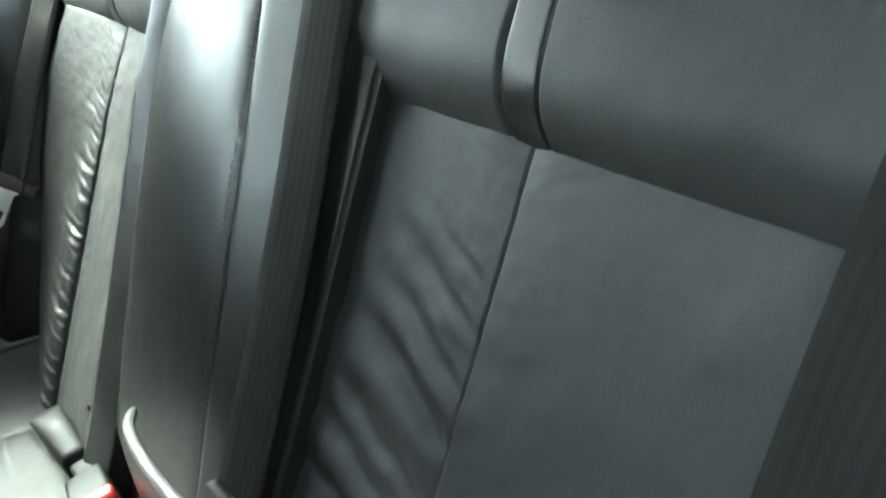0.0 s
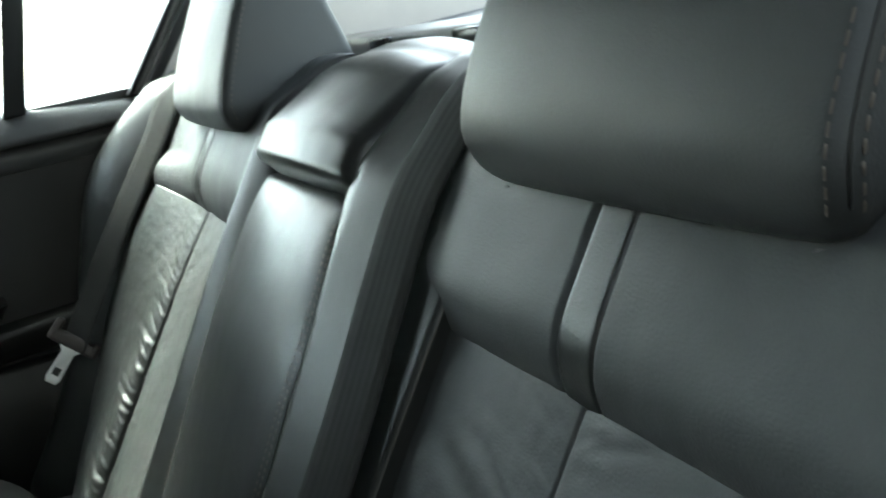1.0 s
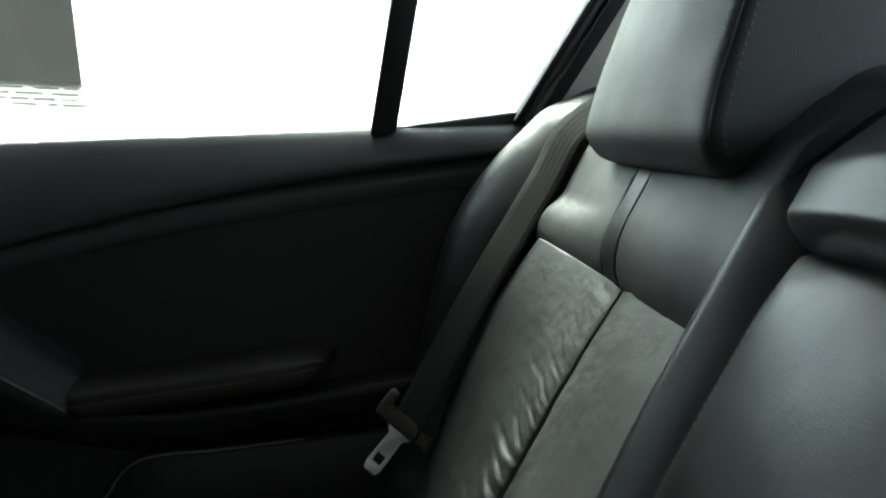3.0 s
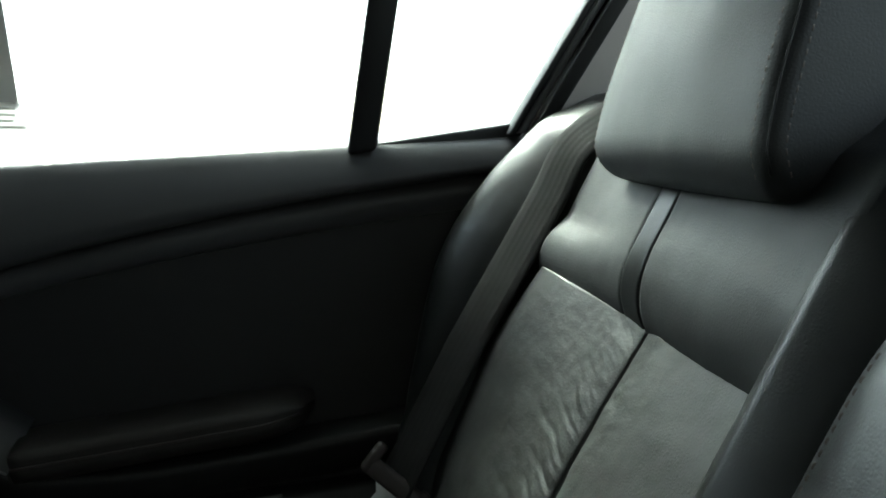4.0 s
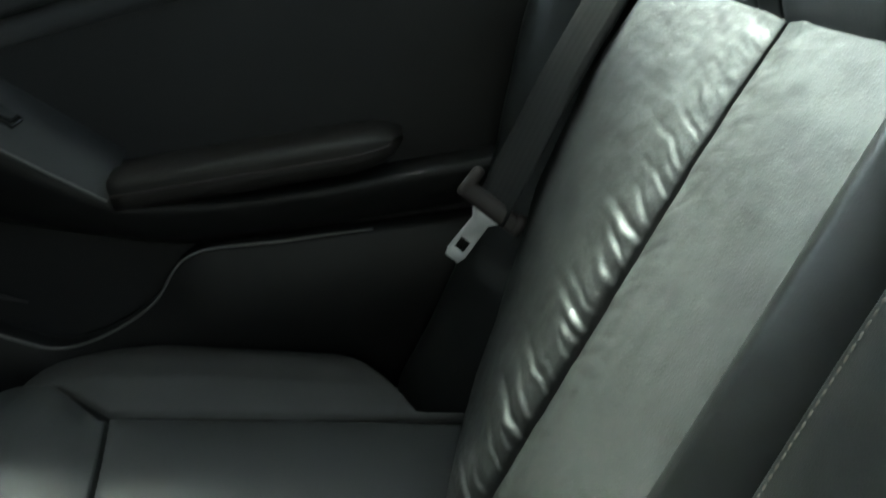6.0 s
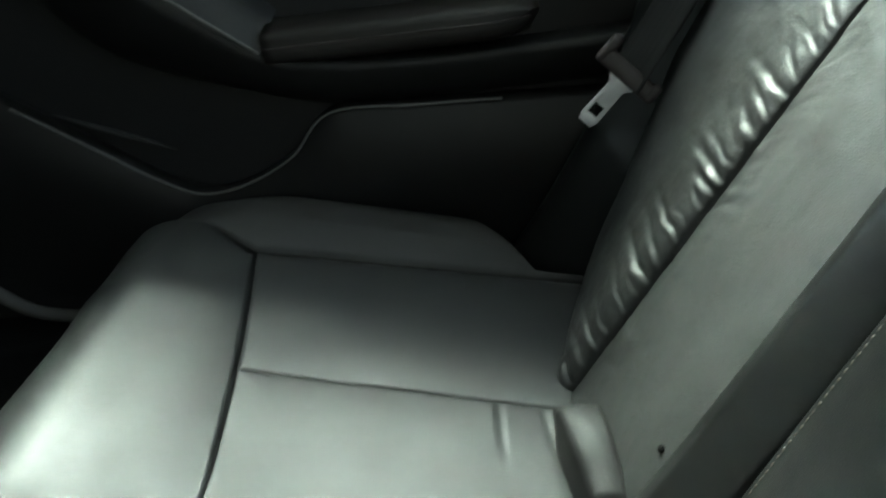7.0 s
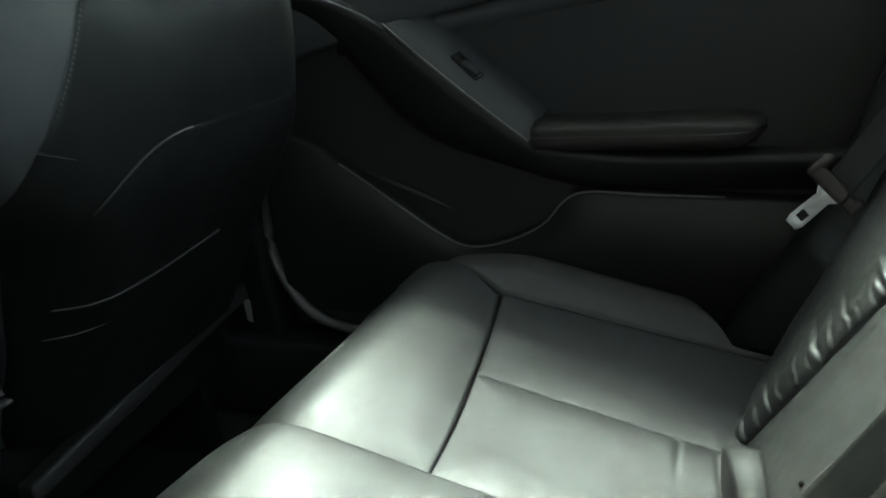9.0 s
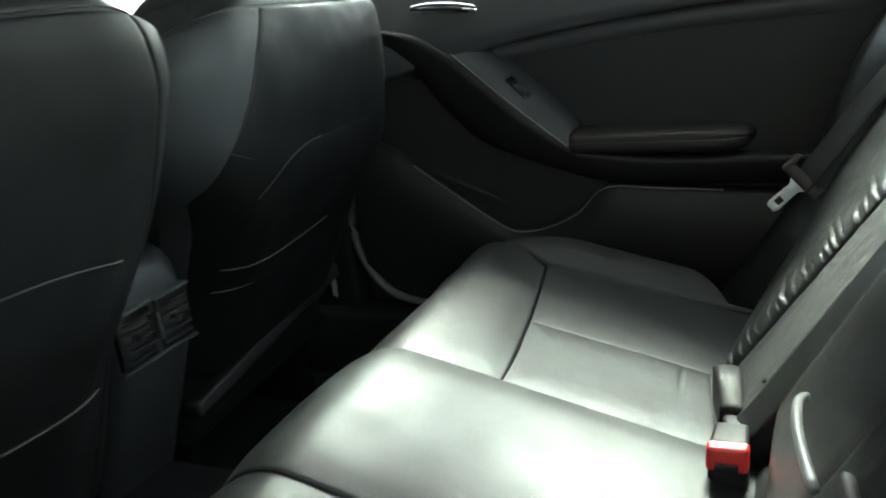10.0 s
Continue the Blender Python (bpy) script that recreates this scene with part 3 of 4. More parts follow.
def cush_side(m):
    C = lambda q, y, d: cushion(q, m * y, d)
    def wr(q, y):
        """Creases that run inboard from the long seam, beside the buckle."""
        e = max(0.0, 0.335 - y)
        fall = min(1.0, e / 0.006) * math.exp(-(e / 0.062) ** 3)
        k = sum(a * bump1(q + w * e + 0.6 * e * e, at, 0.0026) for at, a, w in ((0.030, 0.5, 0.05), (0.060, 1.0, 0.10), (0.098, 1.0, 0.02), (0.136, 0.25, -0.1)))
        return crinkle(q, y, 0.06, 0.0005) - 0.0014 * fall * k
    dish = lambda q, y: 0.004 - 0.006 * bump1(y, 0.25, 0.08)
    part("seat_insert", pad(C, -0.05, lambda b: qy(lerp(.147, .335, b)), 0.147, 0.335, 150, 70, dish, 0.0012, 0.002, 0.002, puff=0.003, lift=wr), SEAT_LEATHER, seat)
    side = lambda q, y: 0.003 + 0.022 * max(0, (y - 0.36) / 0.18) ** 2
    part("seat_insert", pad(C, -0.05, lambda b: qy(lerp(.335, .53, b)), 0.335, lambda a: edge_y(lerp(-0.05, 0.345, a)), 60, 40, side, 0.0012, 0.002, 0.002, puff=0.004, lift=lambda q, y: crinkle(q, y, 0.06, 0.0006)), SEAT_LEATHER, seat)
    band = lambda q, y: 0.004 + 0.018 * max(0, (y - 0.36) / 0.18) ** 2 - 0.02 * max(0, (q - 0.4) / 0.15) * max(0, (y - 0.45) / 0.1)
    part("front_band", pad(C, lambda b: qy(lerp(.147, .56, b)), QF, 0.147, lambda a: edge_y(lerp(0.345, QF, a)), 80, 90, band, 0.0012, 0.002, 0.002, puff=0.004, lift=lambda q, y: crinkle(q, y, 0.09, 0.0004) + worn(q, y)), SEAT_LEATHER, seat)

    def bol(q, y):
        return min(0.034, 0.005 + 0.022 * max(0, (y - 0.36) / 0.18) ** 2) - 0.05 * max(0, (y - 0.60) / 0.1) ** 2 - 0.06 * max(0, (q - 0.33) / 0.2) ** 1.5
    part("outboard_bolster", pad(C, -0.04, QF - 0.04, lambda a: edge_y(lerp(-0.04, QF - 0.04, a)), lambda a: max(edge_y(lerp(-0.04, QF - 0.04, a)) + 0.008, 0.695 - 0.06 * max(0, (a - 0.6) / 0.4) ** 2 - 0.17 * min(1, max(0, (0.36 - a) / 0.21)) ** 1.2), 50, 40, bol, 0.005, 0.03, 0.005, skirt=0.08), SEAT_VINYL, seat, "matt grey-black vinyl bolster")


for m in (1, -1):
    cush_side(m)
part("centre_panel", pad(cushion, -0.05, QF, -0.147, 0.147, 70, 60, lambda q, y: 0.014 - 0.006 * (y / 0.147) ** 2, 0.0012, 0.02, 0.002, puff=0.004, lift=lambda q, y: crinkle(q, y, 0.09, 0.0003)), SEAT_LEATHER, seat)
part("cushion_core", extrude_x([[cushion(q, y, -0.03) for q in (-0.05, 0.1, 0.25, 0.4, 0.47, 0.53, 0.6)] + [Vector((-0.50, y, 0.12)), Vector((0.0, y, 0.12))] for y in (-0.67, 0.67)]), SHELL, seat, smooth=False)


# ---- cabin shell ----
def wall_y(z):
    """The cabin side leans in above the window sill."""
    return 0.70 - 0.30 * max(0.0, z - 0.86)


floor_ob = part("floor", block(-1.7, 0.1, -0.74, 0.74, 0.04, 0.10), CARPET, label="charcoal carpeted car floor", smooth=False)
tagged(floor_ob, category="floor", kind="structure")
tun = part("floor_tunnel", hull([(-1.6, -.13, .10), (-.45, -.13, .10), (-.45, .13, .10), (-1.6, .13, .10), (-1.6, -.07, .245), (-.45, -.07, .245), (-.45, .07, .245), (-1.6, .07, .245)], 0.02), CARPET, label="carpeted tunnel along the middle of the floor")
tagged(tun, category="floor tunnel", kind="structure")
# sills and footwell sides
for m in (1, -1):
    sill = part("door_sill", hull([(-1.7, m * .62, .10), (.0, m * .62, .10), (.0, m * .74, .10), (-1.7, m * .74, .10), (-1.7, m * .645, .235), (.0, m * .645, .235), (.0, m * .74, .235), (-1.7, m * .74, .235)], 0.012), CARPET, label="black carpeted sill trim along the door opening")
    tagged(sill, category="sill", kind="structure")
roof = part("ceiling", extrude_x([[(x, y, 1.19 + 0.05 * (1 - (y / 0.56) ** 2) - 0.03 * max(0, (x - 0.1) / 0.4) ** 2) for y in [-.56 + .14 * k for k in range(9)]] + [(x, .56, 1.30), (x, -.56, 1.30)] for x in (-1.72, -1.3, -.9, -.5, -.1, .1, .3, .46)]), HEADLINER, label="grey fabric headliner", smooth=False)
tagged(roof, category="ceiling", kind="structure")


# pillars on both sides
for m in (1, -1):
    P = lambda x, z, dy=0.0: (x, m * (wall_y(z) + dy), z)
    cp = part("c_pillar_trim", hull([P(.18, .79, -.005), P(.93, .79, -.005), P(.93, .79, .05), P(.18, .79, .05), P(.42, 1.19, .0), P(.50, 1.19, .0), P(.50, 1.19, .05), P(.42, 1.19, .05)], 0.012), PILLAR, label="warm grey trim of the rear roof pillar")
    tagged(cp, category="pillar", kind="structure")
    bp = part("b_pillar_trim", hull([P(-.98, .22, -.02), P(-.86, .22, -.02), P(-.86, .22, .05), P(-.98, .22, .05), P(-.94, 1.20, -.01), P(-.86, 1.20, -.01), P(-.86, 1.20, .05), P(-.94, 1.20, .05)], 0.015), DOOR_HARD, label="black trim of the middle roof pillar")
    tagged(bp, category="pillar", kind="structure")
    ap = part("roof_rail_trim", hull([P(-1.7, 1.175, -.02), P(.60, 1.175, -.02), P(.60, 1.175, .05), P(-1.7, 1.175, .05), P(-1.7, 1.225, -.03), P(.60, 1.225, -.03), P(.60, 1.225, .05), P(-1.7, 1.225, .05)], 0.01), PILLAR, label="grey trim along the roof edge")
    tagged(ap, category="roof rail", kind="structure")
    fd = part("wall_front_side", block(-1.75, -.98, m * .70 if m > 0 else -.76, .76 if m > 0 else -.70, .10, .86, .01), DOOR_SOFT, label="black front door inner side", smooth=False)
    tagged(fd, category="wall", kind="structure")
    rq = part("wall_rear_side", block(.16, .95, m * .70 if m > 0 else -.76, .76 if m > 0 else -.70, .10, .838, .01), VINYL, label="dark side trim beside the backrest", smooth=False)
    tagged(rq, category="wall", kind="structure")
# unseen wall in place of the windscreen, added to keep front light out
fw = part("wall_front", block(-1.80, -1.70, -.76, .76, .05, 1.30, .02), DOOR_SOFT, label="dark bulkhead at the front of the cabin", smooth=False)
tagged(fw, category="wall", kind="structure")
rw = part("wall_rear", block(.90, .96, -.76, .76, .10, .86, .01), SHELF, label="dark panel closing the cabin rear", smooth=False)
tagged(rw, category="wall", kind="structure")

# unseen wall above the near front door, added to block daylight
ns = part("wall_near_front", block(-1.75, -1.02, -.74, -.70, .862, 1.30), NEAR_WALL, label="plain grey wall closing the near side", smooth=False)
tagged(ns, category="wall", kind="structure")
# closing walls outside the door openings; near ones are unseen, added to limit daylight
fs = part("wall_far_side", block(-1.0, .20, .748, .765, .08, .842), DOOR_HARD, label="dark outer skin behind the rear door", smooth=False)
tagged(fs, category="wall", kind="structure")
for nm, box in (("side", (-1.0, .60, -1.16, -1.10, -.20, 1.38)), ("front", (-1.02, -.98, -1.16, -.72, -.20, 1.38)), ("rear", (.60, .64, -1.16, -.72, -.20, 1.38)), ("top", (-1.02, -.55, -1.16, -.56, 1.34, 1.38)), ("base", (-1.02, .64, -1.16, -.74, -.22, .06))):
    w = part("wall_near_" + nm, block(*box), NEAR_WALL, label="plain grey wall closing the near side", smooth=False)
    tagged(w, category="wall", kind="structure")

# parcel shelf with its belt slots
shelf = thing("parcel_shelf", (.6, 0, .83), "grey fleece parcel shelf behind the rear seats with belt slots", "shelf")
part("shelf_board", hull([(.36, -.70, .78), (.90, -.70, .80), (.90, .70, .80), (.36, .70, .78), (.37, -.70, .838), (.90, -.70, .855), (.90, .70, .855), (.37, .70, .838)], 0.006), SHELF, shelf)
part("shelf_ledge", hull([(.365, -.55, .835), (.425, -.55, .835), (.425, .55, .835), (.365, .55, .835), (.375, -.55, .857), (.42, -.55, .862), (.42, .55, .862), (.375, .55, .857)], 0.006), GREY_PLASTIC, shelf, "grey plastic ledge along the shelf's edge")
for y in (0.165, -0.02, -0.3):
    part("belt_slot", block(.366, .374, y - .024, y + .024, .838, .856, .003), BLACK_GLOSS, shelf, "black belt slot")
part("stop_lamp_housing", hull([(.66, -.16, .853), (.80, -.16, .853), (.80, .16, .853), (.66, .16, .853), (.68, -.13, .885), (.79, -.13, .90), (.79, .13, .90), (.68, .13, .885)], 0.01), GREY_PLASTIC, shelf)

# ---- far rear door ----
door = thing("door_1", (-.3, .70, .25), "closed black rear car door with armrest, map pocket and chrome handle", "car door", kind="structure")
outline = [(-.86, .50), (-.855, .40), (-.84, .33), (-.80, .28), (-.74, .255), (-.60, .25), (.05, .25), (.14, .40), (.20, .60), (.215, .80), (.205, .842), (-.90, .868), (-.885, .70)]
part("door_panel", plate(outline, .700, .745, .006), DOOR_SOFT, door, smooth=False)


def sill_z(x):
    return 0.852 - 0.085 * x


def line_a(x):
    return 0.7975 - 0.16 * min(0, x - 0.02) ** 2


def line_b(x):
    return 0.762 - 0.13 * min(0, x) ** 2


xs = [-.88 + .02 * k for k in range(55)]


def top_profile(x):
    za, zs = line_a(x), sill_z(x)
    return [(x, .702, za), (x, .674, za + .002), (x, .666, za + .007), (x, .666, lerp(za, zs, .25)), (x, .669, lerp(za, zs, .42)), (x, .674, lerp(za, zs, .6)), (x, .680, lerp(za, zs, .78)), (x, .686, zs - .006), (x, .693, zs - .0015), (x, .705, zs + .001), (x, .715, zs - .004), (x, .715, za)]


part("window_ledge", extrude_x([top_profile(x) for x in xs]), LEDGE, door)
part("trim_band", extrude_x([[(x, .702, line_b(x)), (x, .694, line_b(x) + .003), (x, .690, lerp(line_b(x), line_a(x), .5)), (x, .692, line_a(x)), (x, .703, line_a(x) + .002)] for x in xs if x > -.70]), LEDGE, door)
part("seam_stitching", stitches([(x, .6985, line_b(x) - .004) for x in xs if -.70 < x < .14], [(0, -1, 0)] * 60, pitch=.007), DOOR_SOFT, door)

# swooping pull and its switch plate
swoop_low = smooth_line([(-.76, 0, .785), (-.715, 0, .755), (-.66, 0, .70), (-.60, 0, .627), (-.535, 0, .575), (-.415, 0, .532), (-.32, 0, .505), (-.20, 0, .500), (.05, 0, .500)], 6)
swoop_top = smooth_line([(-.72, 0, .80), (-.655, 0, .785), (-.585, 0, .748), (-.515, 0, .690), (-.45, 0, .635), (-.375, 0, .576), (-.31, 0, .562), (-.20, 0, .554), (.05, 0, .556)], 6)
rows = []
for a, b in zip(swoop_low, swoop_top):
    rows.append([(lerp(a.x, b.x, t), y, lerp(a.z, b.z, t)) for t, y in ((0, .703), (0.02, .684), (.2, .668), (.5, .655), (.8, .648), (.95, .647), (1, .652), (1.0, .703))])
part("door_pull", grid_mesh(rows), DOOR_HARD, door)
plate_in = [Vector((-.578, .647, .748)), Vector((-.515, .645, .692)), Vector((-.45, .644, .637)), Vector((-.376, .643, .578))]
plate_out = [Vector((-.515, .702, .756)), Vector((-.47, .702, .716)), Vector((-.415, .702, .665)), Vector((-.362, .702, .615))]
rows = [[a + Vector((0, 0, -.006)), a, lerp(a, b, .5) + Vector((0, 0, .002)), b, b + Vector((0, 0, -.01))] for a, b in zip(smooth_line(plate_in, 5), smooth_line(plate_out, 5))]
swp = part("switch_plate", grid_mesh(rows), SATIN, door, "satin grey window switch plate")
# highlight along the plate's edge, painted as a thin pale rod
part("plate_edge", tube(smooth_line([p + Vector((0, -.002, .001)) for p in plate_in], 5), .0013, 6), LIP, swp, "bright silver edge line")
c0, c1 = lerp(plate_in[1], plate_out[1], .5), lerp(plate_in[2], plate_out[2], .42)
w0 = lerp(c0, c1, .12)
w1 = lerp(c0, c1, .75)
acr = (plate_out[1] - plate_in[1]).normalized() * .008
upn = Vector((0.55, -.25, .8)).normalized()
part("switch_well", hull([w0 - acr, w1 - acr, w1 + acr, w0 + acr] + [p + upn * .0045 for p in (w0 - acr, w1 - acr, w1 + acr, w0 + acr)], .003), BLACK_GLOSS, swp, "black window switch surround")
part("window_switch", hull([lerp(w0, w1, .35) - acr * .7 + upn * .003, lerp(w0, w1, .9) - acr * .7 + upn * .003, lerp(w0, w1, .9) + acr * .7 + upn * .003, lerp(w0, w1, .35) + acr * .7 + upn * .003] + [p + upn * k for p, k in ((lerp(w0, w1, .35) - acr * .6, .005), (lerp(w0, w1, .9) - acr * .6, .009), (lerp(w0, w1, .9) + acr * .6, .009), (lerp(w0, w1, .35) + acr * .6, .005))], .002), GREY_PLASTIC, swp, "grey window switch")

# armrest pad on the door
rows = []
for x in [-.372 + .3 * k / 24 for k in range(25)]:
    t = (x + .372) / .30
    end = soft_edge(1.0 - t, .22)
    inn = lerp(.700, .640, 0.25 + .75 * end)
    zt, zb = lerp(.588, .600, end), lerp(.580, .562, end)
    zm = lerp(zb, zt, .5)
    rows.append([(x, .702, zt + .005), (x, lerp(.70, inn, .5), zt + .003), (x, lerp(.70, inn, .85), zt - .001), (x, lerp(.70, inn, .97), zt - .005), (x, inn, lerp(zm, zt, .45)), (x, inn + .0015, zm + .0025), (x, inn - .001, zm - .002), (x, inn + .003, lerp(zb, zm, .3)), (x, lerp(.70, inn, .8), zb), (x, .702, zb)])
dar = part("door_armrest", extrude_x(rows), DOOR_PAD, door, "padded brown-black vinyl armrest")

# thin brown rod that paints the lit line along the pad
part("armrest_lit_line", tube([(r_[5][0], r_[5][1] - .0012, r_[5][2] - .001) for r_ in rows[:-1]], .0014, 6), TONGUE_GRIP, dar, "brown seam line")

# map pocket and lower panel
pocket_line = smooth_line([(-.83, 0, .60), (-.76, 0, .585), (-.69, 0, .545), (-.60, 0, .482), (-.535, 0, .437), (-.488, 0, .416), (-.43, 0, .424), (-.371, 0, .452), (-.319, 0, .499), (-.22, 0, .498), (-.10, 0, .494), (.03, 0, .49)], 6)
rows = []
for p in pocket_line:
    zb = .27
    rows.append([(p.x, .703, p.z - .004), (p.x, .690, p.z + .001), (p.x, .672, p.z), (p.x, .666, p.z - .006), (p.x, .668, lerp(p.z, zb, .4)), (p.x, .682, lerp(p.z, zb, .8)), (p.x, .703, zb)])
low = part("map_pocket", grid_mesh(rows), DOOR_HARD, door, "black moulded map pocket panel")
# pale colour puts the catch of light on the lip
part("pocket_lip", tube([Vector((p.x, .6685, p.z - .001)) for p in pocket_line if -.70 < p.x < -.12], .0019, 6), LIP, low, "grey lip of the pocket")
part("pocket_rib", tube(smooth_line([(-.655, .688, .527), (-.60, .686, .505), (-.55, .686, .485), (-.515, .69, .467)], 5), .004, 6, .6, taper=lambda t: .3 + math.sin(math.pi * t)), SATIN, low)

# chrome inside handle in its cup
cup = part("handle_cup", hull([(-.70, .69, .795), (-.515, .69, .795), (-.515, .706, .795), (-.70, .706, .795), (-.70, .692, .845), (-.515, .692, .842), (-.515, .706, .842), (-.70, .706, .845)], .008), BLACK_GLOSS, door, "dark handle cup")
part("door_handle", tube(smooth_line([(-.665, .688, .832), (-.63, .676, .833), (-.585, .672, .830), (-.55, .676, .824), (-.53, .688, .818)], 6), .011, 10, 1.2, up=(0, 1, 0)), CHROME, cup, "chrome inside door handle")

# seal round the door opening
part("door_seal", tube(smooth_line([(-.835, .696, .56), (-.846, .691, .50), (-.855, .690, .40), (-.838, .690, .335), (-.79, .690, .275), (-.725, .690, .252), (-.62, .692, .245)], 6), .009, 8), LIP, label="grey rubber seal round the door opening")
tagged(bpy.data.objects["door_seal"], category="door seal", kind="structure")

# window of the far door, with its division bar and quarter pane
win = thing("window_1", (-.3, .70, .86), "closed side window with a black division bar and quarter pane", "car window", kind="structure")


def leaning_bar(x0, x1, z0, X0, X1, z1, dy0, dy1, mat, name, label):
    c = []
    for x, z in ((x0, z0), (x1, z0)):
        c.append((x, wall_y(z) + dy0, z))
    for x, z in ((x1, z0), (x0, z0)):
        c.append((x, wall_y(z) + dy1, z))
    for x, z in ((X0, z1), (X1, z1)):
        c.append((x, wall_y(z) + dy0, z))
    for x, z in ((X1, z1), (X0, z1)):
        c.append((x, wall_y(z) + dy1, z))
    return part(name, hull(c, .003, 2), mat, win, label)


leaning_bar(.005, .035, .84, .110, .140, 1.19, -.03, .01, RUBBER, "division_bar", "black division bar")
leaning_bar(.172, .181, .835, .440, .450, 1.19, -.030, .01, RUBBER, "window_seal", "black rubber window seal")
leaning_bar(.182, .192, .835, .451, .463, 1.19, -.027, .01, LIP, "seal_strip", "grey strip beside the seal")
leaning_bar(.194, .214, .835, .462, .484, 1.19, -.042, .0, DOOR_HARD, "window_frame", "black window frame")
leaning_bar(-.90, .19, .830, -.90, .19, .846, -.012, .006, RUBBER, "sill_seal", "black sill seal")
for x0, x1, X0, X1, n in ((-.88, .01, -.86, .115, "pane"), (.03, .18, .135, .448, "pane")):
    c = [(x0, wall_y(.85) + .004, .85), (x1, wall_y(.85) + .004, .85), (X1, wall_y(1.19) + .004, 1.19), (X0, wall_y(1.19) + .004, 1.19)]
    pn = part(n, hull(c + [(x, y + .004, z) for x, y, z in c], 0), glass, win, "clear window glass", smooth=False)
    pn.visible_shadow = False

# paper label stuck to the window, seen from its back
label_ob = thing("window_label", (-.45, .66, .93), "grey paper sales label with printed strip stuck on window", "paper label")


def label_pt(a, b):
    z = lerp(.935, 1.13, b)
    x = lerp(-.60, -.302, a) + .16 * (z - .935)
    z -= .17 * (x + .320)
    return (x, wall_y(z) - .001, z)


part("paper_sheet", extrude_x([[label_pt(a, b) for b in (0, .25, .5, .75, 1)] + [Vector(label_pt(a, b)) + Vector((0, .001, 0)) for b in (1, 0)] for a in (0, .25, .5, .75, 1)]), PAPER, label_ob)


def strip_pt(a, z, dy=0.0):
    x = lerp(-.60, -.292, a)
    z -= .17 * (x + .312)
    return (x, wall_y(z) - .0025 - dy, z)


st = part("printed_strip", grid_mesh([[strip_pt(a, z) for z in (.906, .920, .937)] for a in (0, .33, .66, 1)]), WHITE_PAPER, label_ob, "white strip with print")
rs = random.Random(4)
for k, z in enumerate((.931, .925, .919, .913)):
    a = .04
    while a < .95:
        w = rs.uniform(.03, .10)
        part("print_bar", grid_mesh([[strip_pt(a, z - .0014, .0006), strip_pt(a, z + .0014, .0006)], [strip_pt(min(a + w, .97), z - .0014, .0006), strip_pt(min(a + w, .97), z + .0014, .0006)]]), INK, st)
        a += w + rs.uniform(.01, .04)

# ---- belts ----
def belt_on_back(name, rows, label, tilt=0.0):
    """A belt over the backrest: rows of s, y, d; tilt turns its face inboard."""
    t = thing(name, back(*rows[0][:2], 0), label, "seat belt", "rear seat belts")
    pts = smooth_line([back(s, y, d) for s, y, d in rows], 8)
    ahead = smooth_line([back(s, y, d + .01) for s, y, d in rows], 8)
    turn = Vector((0, -math.sin(tilt), 0))
    part("webbing", ribbon(pts, [(b - a).normalized() * math.cos(tilt) + turn for a, b in zip(pts, ahead)], .047, .0013), BELT, t, "charcoal woven webbing")
    return t


def lying(s, y, free):
    """The height of a belt that lies on the far wing, or hangs free of it."""
    return s, y, max(outer_height(s, abs(y), insert_edge(s) - .009 if y > 0 else .518, 1.0 if y > 0 else 0.0) + .008, free)


far_belt = belt_on_back("seat_belt", [lying(*r) for r in ((.235, .546, .066), (.30, .552, .065), (.38, .558, .064), (.46, .560, .06), (.54, .562, .05), (.60, .566, .04), (.65, .568, .02), (.69, .566, .01), (.74, .560, .01))], "charcoal seat belt with a hanging steel tongue on the bolster", radians(33))
near_belt = belt_on_back("seat_belt", [lying(s_, y_, .034) for s_, y_ in ((.05, -.536), (.20, -.536), (.30, -.536), (.38, -.536), (.46, -.536), (.54, -.538), (.60, -.542), (.65, -.548), (.69, -.554), (.74, -.560))], "charcoal seat belt running down the outer bolster", radians(-30))
mid_belt = belt_on_back("seat_belt", [(.10, -.212, .014), (.20, -.213, .0175), (.30, -.212, .0190), (.38, -.210, .0205), (.44, -.206, .0215), (.50, -.199, .0230), (.56, -.192, .0235), (.60, -.192, .018), (.64, -.190, .007), (.68, -.188, -.002), (.72, -.187, -.004)], "charcoal middle seat belt lying along the inner bolster", radians(10))

# tongue of the far belt
ta, tb, tip = Vector((-.015, .566, .553)), Vector((.022, .514, .536)), Vector((-.044, .549, .493))
mid = (ta + tb) / 2
face = Vector((-.157, -.95, .265)).normalized()
down = tip - mid
down = (down - face * down.dot(face)).normalized()
across = tb - ta
across = (across - face * across.dot(face) - down * across.dot(down)).normalized()


def tongue_box(a0, a1, d0, d1, f0, f1, b):
    c = [mid + across * a + down * d + face * f for d in (d0, d1) for a, f in ((a0, f0), (a1, f0), (a1, f1), (a0, f1))]
    return hull(c, b, 3)


